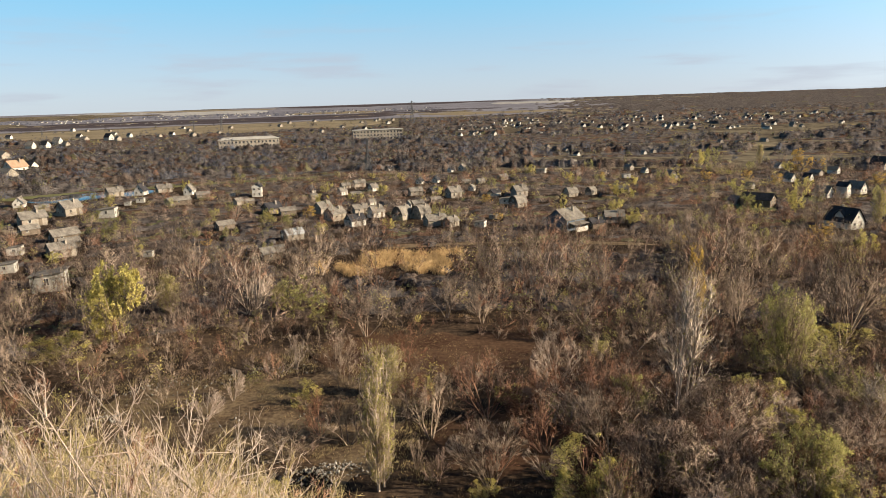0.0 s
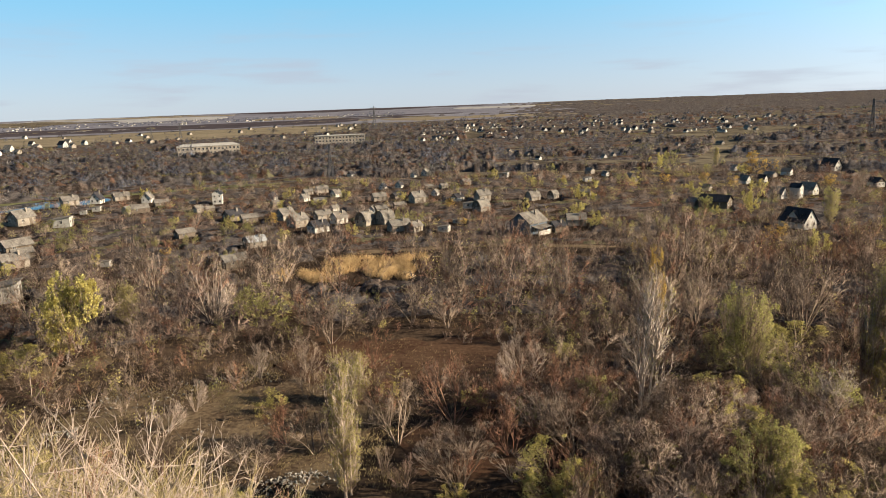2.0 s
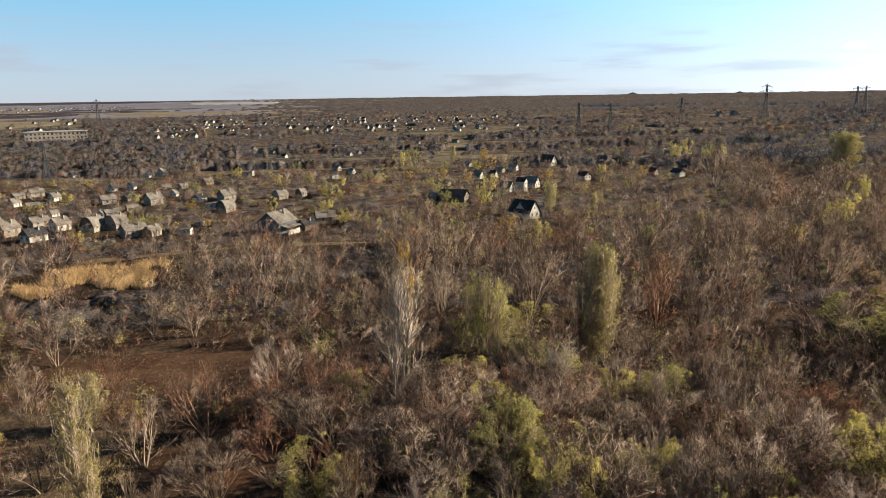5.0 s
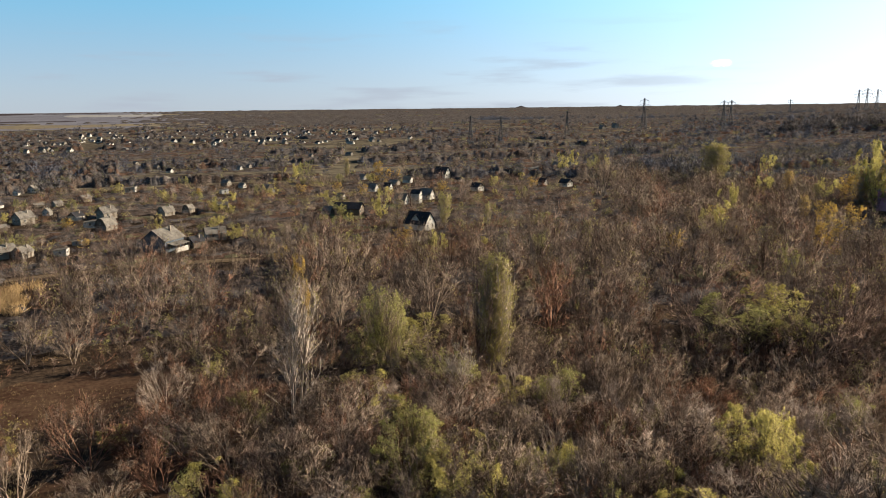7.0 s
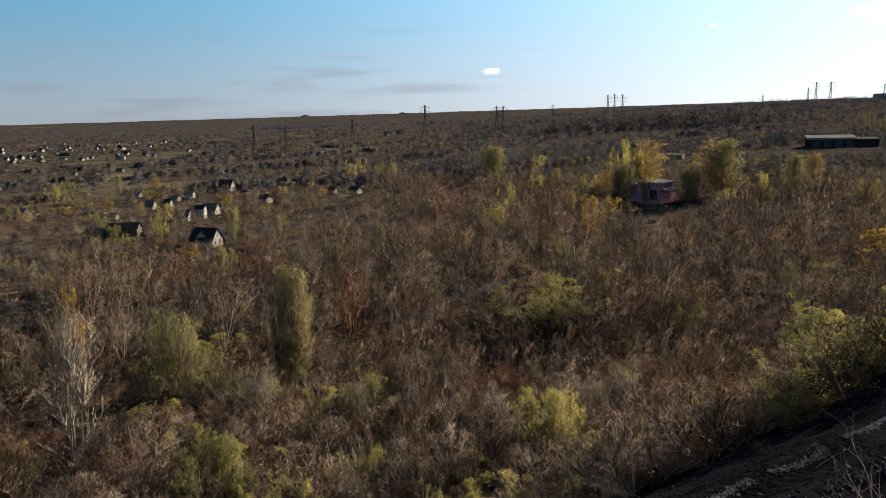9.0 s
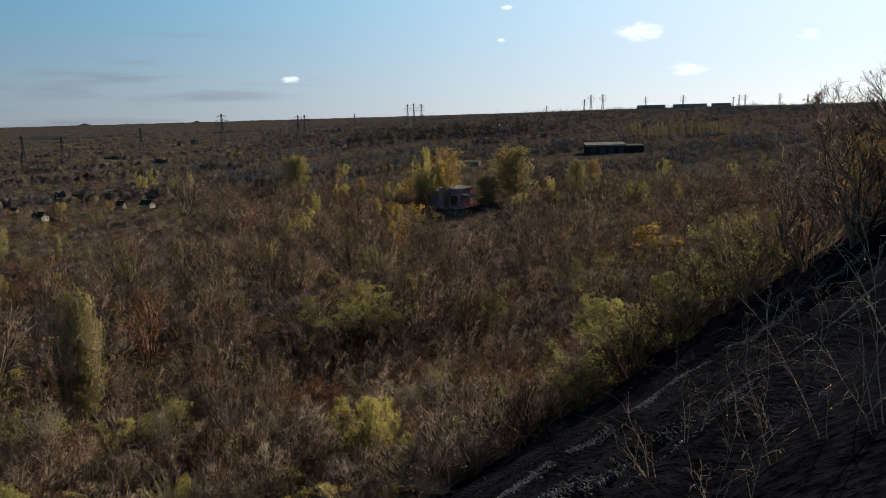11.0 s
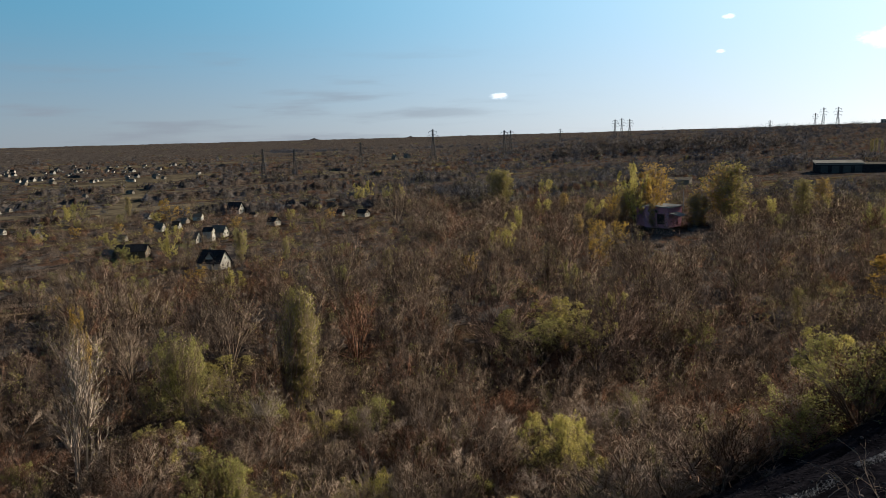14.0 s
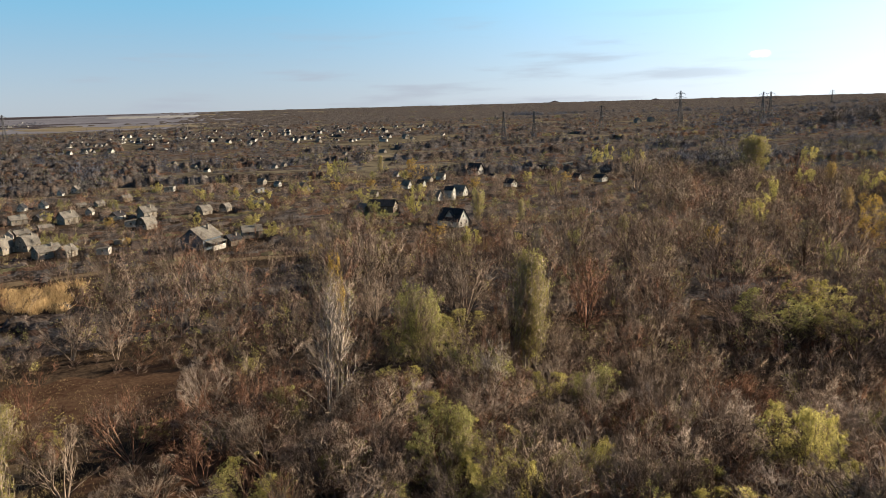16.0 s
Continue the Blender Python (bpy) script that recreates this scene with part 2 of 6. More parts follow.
def flank(u, v):
    """Height of the heap's flank at u metres down the fall and v along it."""
    top = EYE - 1.6
    z = top - DIP * np.maximum(u, 0)
    rill = 0.25 * np.sin(u * 1.9 + 0.05 * v + 0.8 * np.sin(v * 0.11)) + 0.1 * np.sin(u * 4.3 + 0.12 * v) + 0.05 * np.sin(v * 1.7 + u)
    z = z + 44 * np.exp(-((v - 112) / 30) ** 2 - (u / 15) ** 2)  # an unseen hump, added to keep the sun off the flank
    z = z + 2.2 * smooth(28, 56, v) * (1 - 0.5 * smooth(56, 85, v)) * smooth(2, 12, u)
    crest = 0.3 * np.exp(-((u - 9.7 + 0.008 * v) / 0.4) ** 2) * smooth(9, 13, v) + 0.24 * np.exp(-((u - 7.4 + 0.15 * v) / 0.35) ** 2) * smooth(6, 9, v) * (1 - smooth(19, 24, v))
    z = z + crest * (1 - smooth(36, 48, v))
    return z + rill * smooth(1.2, 3.0, u) - (z - 0) * smooth(190, 330, np.abs(v))


def ground_z(x, y):
    x, y = np.asarray(x, float), np.asarray(y, float)
    u = x * math.sin(FALL) + y * math.cos(FALL)
    v = x * math.cos(FALL) - y * math.sin(FALL)
    return np.maximum(plain(x, y), flank(u, v))


def mesh_from(name, verts, faces, mats, index=None, normals=None):
    """A mesh from numpy arrays; all faces have the same number of corners. normals, one a vertex, round off a crown."""
    me = bpy.data.meshes.new(name)
    verts, faces = np.asarray(verts, np.float32), np.array(faces, np.int32)
    k = faces.shape[1]
    if normals is not None:  # twigs and leaves turn their outer side the way the crown bulges
        a, b, c = (verts[faces[:, q]] for q in range(3))
        back = (np.cross(b - a, c - a) * np.asarray(normals, np.float32)[faces[:, 0]]).sum(1) < 0
        faces[back] = faces[back][:, ::-1]
    me.vertices.add(len(verts))
    me.vertices.foreach_set("co", verts.ravel())
    me.loops.add(faces.size)
    me.loops.foreach_set("vertex_index", faces.ravel())
    me.polygons.add(len(faces))
    me.polygons.foreach_set("loop_start", np.arange(0, faces.size, k, dtype=np.int32))
    me.polygons.foreach_set("loop_total", np.full(len(faces), k, np.int32))
    if index is not None:
        me.polygons.foreach_set("material_index", np.asarray(index, np.int32))
    for m in mats:
        me.materials.append(m)
    me.update(calc_edges=True)
    if normals is not None:
        me.attributes.new("custom_normal", "FLOAT_VECTOR", "POINT").data.foreach_set("vector", np.asarray(normals, np.float32).ravel())
        me.update()
    return me


def rounded(v, rng, low=0.2, rough=0.5):
    """Normals of a crown's twigs: away from its lower middle, a little uneven twig by twig."""
    mid = np.array([0, 0, low * np.percentile(v[:, 2], 95)])
    size = np.array([np.percentile(np.hypot(v[:, 0], v[:, 1]), 90)] * 2 + [np.percentile(v[:, 2], 95)])
    n = (v - mid) / size
    n /= np.maximum(np.linalg.norm(n, axis=1, keepdims=True), 1e-6)
    n += np.repeat(rng.normal(size=(len(v) // 3 + 1, 3)), 3, 0)[:len(v)] * rough
    return n / np.maximum(np.linalg.norm(n, axis=1, keepdims=True), 1e-6)


def sheet(a, b, fn):
    """A grid over the values a and b; fn gives x, y, z."""
    A, B = np.meshgrid(a, b, indexing="ij")
    V = np.stack([c.ravel() for c in fn(A, B)], 1)
    i, j = np.meshgrid(np.arange(len(a) - 1), np.arange(len(b) - 1), indexing="ij")
    k = (i * len(b) + j).ravel()
    return V, np.stack([k, k + len(b), k + len(b) + 1, k + 1], 1)


def smooth_shade(me):
    me.polygons.foreach_set("use_smooth", np.ones(len(me.polygons), bool))


RINGS = np.concatenate([[0.5], np.geomspace(20, 4950, 150)])
V, F = sheet(RINGS, np.radians(np.linspace(-180, 180, 289)), lambda r, a: (r * np.sin(a), r * np.cos(a), plain(r * np.sin(a), r * np.cos(a))))
# beyond 1450 m the ring takes the haze-coloured land
ground = new("ground", mesh_from("ground", V, F, [M_EARTH, M_HEATH, M_HAZELAND], np.searchsorted((345, 1450), np.hypot(V[F[:, 0], 0], V[F[:, 0], 1]))))
smooth_shade(ground.data)
tagged(ground, "brown autumn plain of dry grass and earth", "ground", kind="structure")

US = np.concatenate([np.linspace(-60, 0, 13), np.linspace(0.3, 20, 80), np.linspace(20.7, 46, 30)])
VS = np.concatenate([np.linspace(-320, -40, 57), np.linspace(-39, 60, 150), np.linspace(61, 330, 80)])
V, F = sheet(US, VS, lambda u, v: (u * math.sin(FALL) + v * math.cos(FALL), u * math.cos(FALL) - v * math.sin(FALL), flank(u, v)))
heap = new("slag_heap", mesh_from("slag_heap", V, F, [M_SLAG]))
smooth_shade(heap.data)
tagged(heap, "steep black slag heap flank with ashy rills", "slag heap", kind="structure")


def patch(name, az0, az1, r0, r1, mat, label, seed=0, lift=None, ragged=0.18, category="field"):
    """A stretch of ground cover that follows the plain, with ragged edges."""
    na, nr = 40, 14
    rng = np.random.default_rng(seed)
    ph = rng.uniform(0, 6.28, 6)
    lift = 0.06 + 0.0004 * r1 if lift is None else lift

    def shape(s, q):
        wob = lambda k: ragged * (np.sin(s * 9 + ph[k]) * 0.5 + np.sin(s * 23 + ph[k + 1]) * 0.3 + np.sin(s * 47 + ph[k + 2]) * 0.2)
        taper = np.minimum(1, np.minimum(s, 1 - s) * 8) ** 0.6
        mid = 0.5 + (q - 0.5) * taper
        r = r0 + (r1 - r0) * np.clip(mid + wob(0) * (1 - q) + wob(3) * q, -0.3, 1.3)
        a = np.radians(az0 + (az1 - az0) * s)
        x, y = r * np.sin(a), r * np.cos(a)
        edge = np.minimum(np.minimum(q, 1 - q) * 8, 1)
        return x, y, plain(x, y) + lift * edge - 0.05
    V, F = sheet(np.linspace(0, 1, na), np.linspace(0, 1, nr), shape)
    ob = new(name, mesh_from(name, V, F, [mat]))
    return tagged(ob, label, category, kind="structure")


patch("meadow", -30, -4, 61, 92, M_MEADOW, "brown trampled meadow below the heap", 1)
patch("clearing", -12, 12, 84, 104, M_RUSTY, "reddish bare soil clearing among shrubs", 2)
patch("clearing", -2, 12, 60, 74, M_RUSTY, "dark bare soil between the bushes", 3)
patch("clearing", 22, 36, 160, 184, M_RUSTY, "reddish open ground among thickets", 4)
# flat patch of dark earth, painting the shade cast among these bushes
patch("hollow", 48, 61, 101, 124, M_EARTH, "dark earth standing for shade between the bushes", 24)
patch("reed_bed", -12, 2.0, 138, 160, M_EARTH, "tan dry reed bed", 5, category="reeds")
patch("footpath", -6, 17, 165.5, 169.5, M_PATH, "pale trodden footpath along the gardens", 6, ragged=0.3, category="path")
patch("footpath", -29.5, -23.5, 104, 110, M_PATH, "pale stony path through shrubs", 7, ragged=0.5, category="path")
patch("pond", -31, -22.5, 312, 342, M_WATER, "narrow still pond with grassy banks", 8, lift=0.2, ragged=0.06, category="pond")
patch("bank", -36, -26, 337, 380, M_GREEN, "green grassy bank by the pond", 9)
patch("bank", -24, -10, 338, 352, M_GREEN, "green grassy bank by the pond", 10)
patch("meadow", 4, 26, 488, 508, M_STRAW, "straw-coloured strip of grass between the gardens", 11)
patch("field", -45, -4, 1010, 1420, M_STRAW, "wide straw-coloured stubble field", 13, ragged=0.1)
patch("field", -34, -3, 1540, 1960, M_PLOUGH, "dark ploughed field", 14, ragged=0.12)
patch("field", -45, -30, 1600, 2200, M_HEATH, "brown fallow field", 15)
patch("field", -21.5, -13.6, 2560, 3250, M_CHALK, "pale stubble field on the slope", 16, ragged=0.12)
patch("field", -12, -5, 2060, 2330, M_STRAW, "straw-coloured distant field", 17, ragged=0.15)
patch("field", 3.8, 10.4, 2720, 3250, M_CHALK, "pale distant field", 21, ragged=0.15)
patch("field", -45, -24, 2500, 3500, M_HEATH, "brown distant field", 18)
patch("field", -13, 2, 3300, 4100, M_PLOUGH, "dark ploughed field far off", 25)
patch("field", -2, 14, 1560, 1800, M_STRAW, "straw-coloured distant field", 19, ragged=0.25)
rng = np.random.default_rng(88)
for k in range(20):
    a, r = rng.uniform(-36, 14), rng.uniform(1500, 4300)
    mat, words = ((M_STRAW, "thin straw-coloured strip of distant field"), (M_HEATH, "thin brown strip of distant field"), (M_CHALK, "thin pale strip of distant field"), (M_PLOUGH, "thin dark strip of distant field"))[k % 4]
    patch("field", a, a + rng.uniform(4, 11), r, r * rng.uniform(1.03, 1.09), mat, words, 300 + k, ragged=0.35)
patch("field", -33, -23, 1720, 1850, M_STRAW, "straw-coloured strip before the far hamlet", 26, ragged=0.3)


# ---- growth ----
def spikes(p0, p1, r0):
    """Three-sided tapering twigs from p0 to p1."""
    n = len(p0)
    d = p1 - p0
    d = d / np.maximum(np.linalg.norm(d, axis=1, keepdims=True), 1e-6)
    ref = np.where(np.abs(d[:, 2:3]) > 0.8, np.array([[1.0, 0, 0]]), np.array([[0, 0, 1.0]]))
    a = np.cross(d, ref)
    a /= np.linalg.norm(a, axis=1, keepdims=True)
    b = np.cross(d, a)
    V = np.empty((n, 4, 3))
    for k in range(3):
        c, s = math.cos(k * 2.0944), math.sin(k * 2.0944)
        V[:, k] = p0 + (a * c + b * s) * r0[:, None]
    V[:, 3] = p1
    i = np.arange(n)[:, None] * 4
    F = np.concatenate([i + np.array([[0, 1, 3]]), i + np.array([[1, 2, 3]]), i + np.array([[2, 0, 3]])], 0)
    return V.reshape(-1, 3), F


def slivers(p0, p1, r0, rng):
    """The finest twigs, one tapering blade each."""
    n = len(p0)
    a = np.cross(p1 - p0, rng.normal(size=(n, 3)))
    a = a / np.maximum(np.linalg.norm(a, axis=1, keepdims=True), 1e-6) * r0[:, None]
    return np.stack([p0 - a, p0 + a, p1], 1).reshape(-1, 3), np.arange(3 * n).reshape(-1, 3)


def limbs(p0, p1, r0, r1):
    """Three-sided tapering stems from p0 to p1."""
    V0, _ = spikes(p0, p1, r0)
    V1, _ = spikes(p1, p1 + (p1 - p0), r1)
    n = len(p0)
    V = np.concatenate([V0.reshape(n, 4, 3)[:, :3], V1.reshape(n, 4, 3)[:, :3]], 1)
    i = np.arange(n)[:, None] * 6
    F = []
    for k in range(3):
        q = (k + 1) % 3
        F += [i + np.array([[k, q, q + 3]]), i + np.array([[k, q + 3, k + 3]])]
    return V.reshape(-1, 3), np.concatenate(F, 0)


def blades(p, size, rng):
    """Small leaves at p."""
    n = len(p)
    a = rng.normal(size=(n, 3))
    a /= np.linalg.norm(a, axis=1, keepdims=True)
    b = np.cross(a, rng.normal(size=(n, 3)))
    b /= np.linalg.norm(b, axis=1, keepdims=True)
    c = np.cross(a, b)
    s = (size * rng.uniform(0.6, 1.3, n))[:, None]
    V = np.stack([p - a * s, p + a * s * 0.6 + b * s * 0.8 + c * s * 0.2, p + a * s * 0.5 - b * s * 0.8 - c * s * 0.2], 1)
    return V.reshape(-1, 3), np.arange(3 * n).reshape(-1, 3)


def grow(rng, levels, height, stems=1, spread=0.3, base_r=0.06, lean_up=0.5, trunk_split=1):
    """Segments of a plant, level by level: (p0, p1, r0, r1)."""
    out = []
    core, dome = np.array([0, 0, 0.5 * height]), np.array([0.1 + 0.66 * spread, 0.1 + 0.66 * spread, 0.54]) * height
    a = rng.uniform(0, 6.28, stems)
    t = spread * np.sqrt(rng.uniform(0.05, 1, stems))
    d = np.stack([np.cos(a) * np.sin(t), np.sin(a) * np.sin(t), np.cos(t)], 1)
    ln = height * rng.uniform(0.7, 1.0, stems) * 0.9
    p0 = np.stack([np.cos(a) * 0.15 * (stems > 1), np.sin(a) * 0.15 * (stems > 1), np.zeros(stems) - 0.1], 1)
    segs, r = [], np.full(stems, base_r)
    p = p0
    for k in range(4):
        d2 = d + rng.normal(size=d.shape) * 0.1 + np.array([0, 0, 0.06 * k])
        d2 /= np.linalg.norm(d2, axis=1, keepdims=True)
        q = p + d2 * ln[:, None] / 4
        segs.append((p, q, r * (1 - k / 4.4), r * (1 - (k + 1) / 4.4)))
        p, d = q, d2
    out.append([np.concatenate(c) for c in zip(*segs)])
    for count, length, angle, low, thick in levels:
        P0, P1, R0, R1 = out[-1]
        pick = rng.integers(0, len(P0), count)
        if len(out) >= 3:
            P0, P1, R0, R1 = [np.concatenate(c) for c in zip(out[-1], out[-2])]
            pick = rng.integers(0, len(P0), count)
        if len(out) == 1:
            hgt = P1[:, 2] / max(P1[:, 2].max(), 0.1)
            ok = np.where(hgt > low)[0]
            pick = rng.choice(ok, count)
        u = (rng.uniform(0.05, 1, count) ** 0.7)[:, None]
        p = P0[pick] * (1 - u) + P1[pick] * u
        d = P1[pick] - P0[pick]
        d /= np.linalg.norm(d, axis=1, keepdims=True)
        away = p - np.array([0, 0, 0.12 * height])
        away /= np.maximum(np.linalg.norm(away, axis=1, keepdims=True), 1e-6)
        d = 0.7 * d + 0.5 * away + rng.normal(size=d.shape) * angle + np.array([0, 0, lean_up * 0.4])
        d /= np.linalg.norm(d, axis=1, keepdims=True)
        # twigs end at the crown's rounded outline
        A, B, C = (d / dome * d / dome).sum(1), ((p - core) / dome * d / dome).sum(1), (((p - core) / dome) ** 2).sum(1) - 1
        room = (-B + np.sqrt(np.maximum(B * B - A * C, 0))) / A
        ln = length * rng.uniform(0.5, 1.25, count)
        ln = np.minimum(ln, np.maximum(room, 0) * rng.uniform(0.8, 1.1, count) + 0.12)
        r = np.minimum(thick, (R0[pick] * (1 - u[:, 0]) + R1[pick] * u[:, 0]) * 0.8 + 0.002)
        out.append([p, p + d * ln[:, None], r, r * 0.55])
    return out


def column(rng, h, wide):
    """A straight trunk with steep branches all the way up, in a narrow column."""
    z = np.linspace(-0.1, h, 9)
    line = np.stack([np.cumsum(rng.normal(size=9)) * 0.04, np.cumsum(rng.normal(size=9)) * 0.04, z], 1)
    r = 0.16 * (1 - np.linspace(0, 0.9, 9))
    out = [[line[:-1], line[1:], r[:-1], r[1:]]]
    # each branch leaves the trunk, then turns up along the column's side
    u = rng.uniform(0.04, 0.86, 150)
    a = rng.uniform(0, 6.28, 150)
    reach = wide / 2 * np.interp(u, [0, 0.1, 0.35, 0.7, 1], [0.35, 0.75, 1.0, 0.7, 0.15]) * rng.uniform(0.35, 1.0, 150)
    p = np.stack([np.interp(u * h, z, line[:, 0]), np.interp(u * h, z, line[:, 1]), u * h], 1)
    q = p + np.stack([np.cos(a) * reach, np.sin(a) * reach, reach * rng.uniform(0.9, 1.6, 150)], 1)
    q[:, 2] = np.minimum(q[:, 2], h * 0.97)
    rise = np.minimum(h * rng.uniform(0.06, 0.15, 150), h * 1.02 - q[:, 2])
    t = q + np.stack([np.cos(a) * reach * 0.08, np.sin(a) * reach * 0.08, rise], 1)
    out.append([np.concatenate([p, q]), np.concatenate([q, t]), np.repeat((0.035, 0.02), 150), np.repeat((0.02, 0.008), 150)])
    for count, size in ((500, 0.9), (700, 0.5)):
        P0, P1, R0, R1 = out[-1] if len(out) == 2 else [np.concatenate(c) for c in zip(out[1], out[2])]
        k, f = rng.integers(0, len(P0), count), rng.uniform(0.15, 1, count)[:, None]
        p = P0[k] * (1 - f) + P1[k] * f
        d = rng.normal(size=(count, 3)) * 0.45 + (0, 0, 1)
        d /= np.linalg.norm(d, axis=1, keepdims=True)
        out.append([p, p + d * size * rng.uniform(0.5, 1.2, (count, 1)), np.full(count, 0.019), np.full(count, 0.008)])
    return out


KINDS = {
    # height, stems, spread, stem radius, up, levels, bark, leaf, leaf count, leaf size
    "vase": (7.0, 6, 0.45, 0.075, 0.5, [(34, 2.9, 0.42, 0.22, 0.0292), (240, 1.5, 0.42, 0, 0.026), (2000, 0.62, 0.8, 0, 0.0125)], "grey", None, 0, 0),
    "brown": (5.0, 8, 0.72, 0.055, 0.35, [(38, 2.2, 0.45, 0.12, 0.026), (260, 1.25, 0.5, 0, 0.024), (2100, 0.52, 0.9, 0, 0.0125)], "brown", "russet", 60, 0.06),
    "russet": (5.0, 8, 0.75, 0.055, 0.3, [(38, 2.1, 0.45, 0.12, 0.026), (250, 1.25, 0.5, 0, 0.024), (1700, 0.52, 0.9, 0, 0.0125)], "russet", "russet", 420, 0.07),
    "rods": (7.0, 10, 0.26, 0.045, 1.0, [(48, 1.9, 0.25, 0.18, 0.024), (260, 1.0, 0.3, 0, 0.018), (1300, 0.5, 0.6, 0, 0.0105)], "grey", None, 0, 0),
    "pale": (6.0, 7, 0.5, 0.055, 0.45, [(36, 2.5, 0.38, 0.2, 0.026), (260, 1.4, 0.4, 0, 0.026), (2000, 0.6, 0.75, 0, 0.0135)], "pale", None, 0, 0),
    "white": (15.0, 3, 0.16, 0.12, 0.6, [(50, 4.2, 0.3, 0.2, 0.0358), (340, 1.9, 0.34, 0, 0.034), (2200, 0.8, 0.7, 0, 0.017)], "white", "poplar", 500, 0.07),
    "poplar": (13.0, 1, 0.02, 0.15, 1.5, [], "pale", "poplar", 8000, 0.06),
    "golden_poplar": (13.0, 1, 0.02, 0.15, 1.5, [], "pale", "ochre", 6000, 0.066),
    "olive": (5.5, 8, 0.72, 0.055, 0.35, [(38, 2.3, 0.45, 0.1, 0.026), (230, 1.4, 0.55, 0, 0.026), (700, 0.6, 0.9, 0, 0.014)], "grey", "olive", 4200, 0.058),
    "golden": (6.5, 7, 0.68, 0.055, 0.4, [(38, 2.6, 0.45, 0.1, 0.026), (230, 1.5, 0.55, 0, 0.026), (800, 0.65, 0.9, 0, 0.015)], "grey", "golden", 7500, 0.062),
    "amber": (8.0, 4, 0.34, 0.085, 0.7, [(60, 2.6, 0.5, 0.08, 0.026), (220, 1.5, 0.55, 0, 0.028), (500, 0.6, 0.9, 0, 0.015)], "grey", "amber", 3600, 0.075),
}
LABELS = {
    "rods": "bare tree with many straight pale stems", "vase": "bare grey-brown tree with upswept fine twigs", "brown": "bare brown shrub with dense fine twigs",
    "russet": "russet shrub with withered leaves still on", "pale": "bare pale-twigged tree standing in dry grass",
    "white": "tall whitish-barked bare tree above scrub", "poplar": "slender columnar poplar with sparse yellowing leaves", "golden_poplar": "tall poplar with dull golden leaves among scrub",
    "olive": "leafy olive-green bush among bare scrub", "golden": "yellow-green leafy autumn bush in scrub", "amber": "amber-yellow leafy autumn tree among bushes",
}


def plant_arrays(kind, seed, light=False):
    """Trunk and crown of one plant; a light one, for places farther off, has fewer and larger twigs and leaves."""
    h, stems, spread, br, up, levels, bark, leaf, n_leaf, size = KINDS[kind]
    if light:
        levels = [levels[0]] + [(int(c * 0.5), a, b, d, e * 1.5) for c, a, b, d, e in levels[1:]] if levels else levels
        n_leaf, size = n_leaf // 2, size * 1.75
    rng = np.random.default_rng(seed)
    lv = column(rng, h, 3.4) if kind.endswith("poplar") else grow(rng, levels, h, stems, spread, br, up)
    tv, tf = limbs(*lv[0])
    bv, bf = limbs(*lv[1])
    tf = np.concatenate([tf, bf + len(tv)])
    tv = np.concatenate([tv, bv])
    cv, cf = [], []
    n = 0
    for p0, p1, r0, r1 in lv[2:]:
        v, f = slivers(p0, p1, r0 * 1.3, rng)
        cv.append(v), cf.append(f + n)
        n += len(v)
    idx = [np.zeros(sum(len(f) for f in cf), int)]
    if n_leaf:
        p0 = np.concatenate([lv[-1][0], lv[-2][0]])
        p1 = np.concatenate([lv[-1][1], lv[-2][1]])
        k = rng.integers(0, len(p0), n_leaf)
        u = rng.uniform(0.2, 1.05, n_leaf)[:, None]
        v, f = blades(p0[k] * (1 - u) + p1[k] * u + rng.normal(size=(n_leaf, 3)) * 0.08, size, rng)
        cv.append(v), cf.append(f + n)
        idx.append(np.ones(len(f), int))
    return (tv, tf), (np.concatenate(cv), np.concatenate(cf), np.concatenate(idx)), bark, leaf


PROTO = {}
for number, kind in enumerate(KINDS):
    for variant in range(4 if kind in ("vase", "brown", "russet") else 3):
        for light in (False, True):
            (tv, tf), (cv, cf, ci), bark, leaf = plant_arrays(kind, 100 * number + variant, light)
            wide = np.percentile(np.hypot(cv[:, 0], cv[:, 1]), 92 if kind.endswith("poplar") else 90) * 2
            tall = np.percentile(cv[:, 2], 99.5)
            PROTO[kind, variant, light] = (mesh_from("trunk", tv, tf, [BARK[bark]]), mesh_from("crown", cv, cf, [BARK[bark]] + ([LEAF[leaf]] if leaf else []), ci, rounded(cv, np.random.default_rng(variant), 0.5 if kind.endswith("poplar") else 0.2)), tall, wide)
FIRST = {}


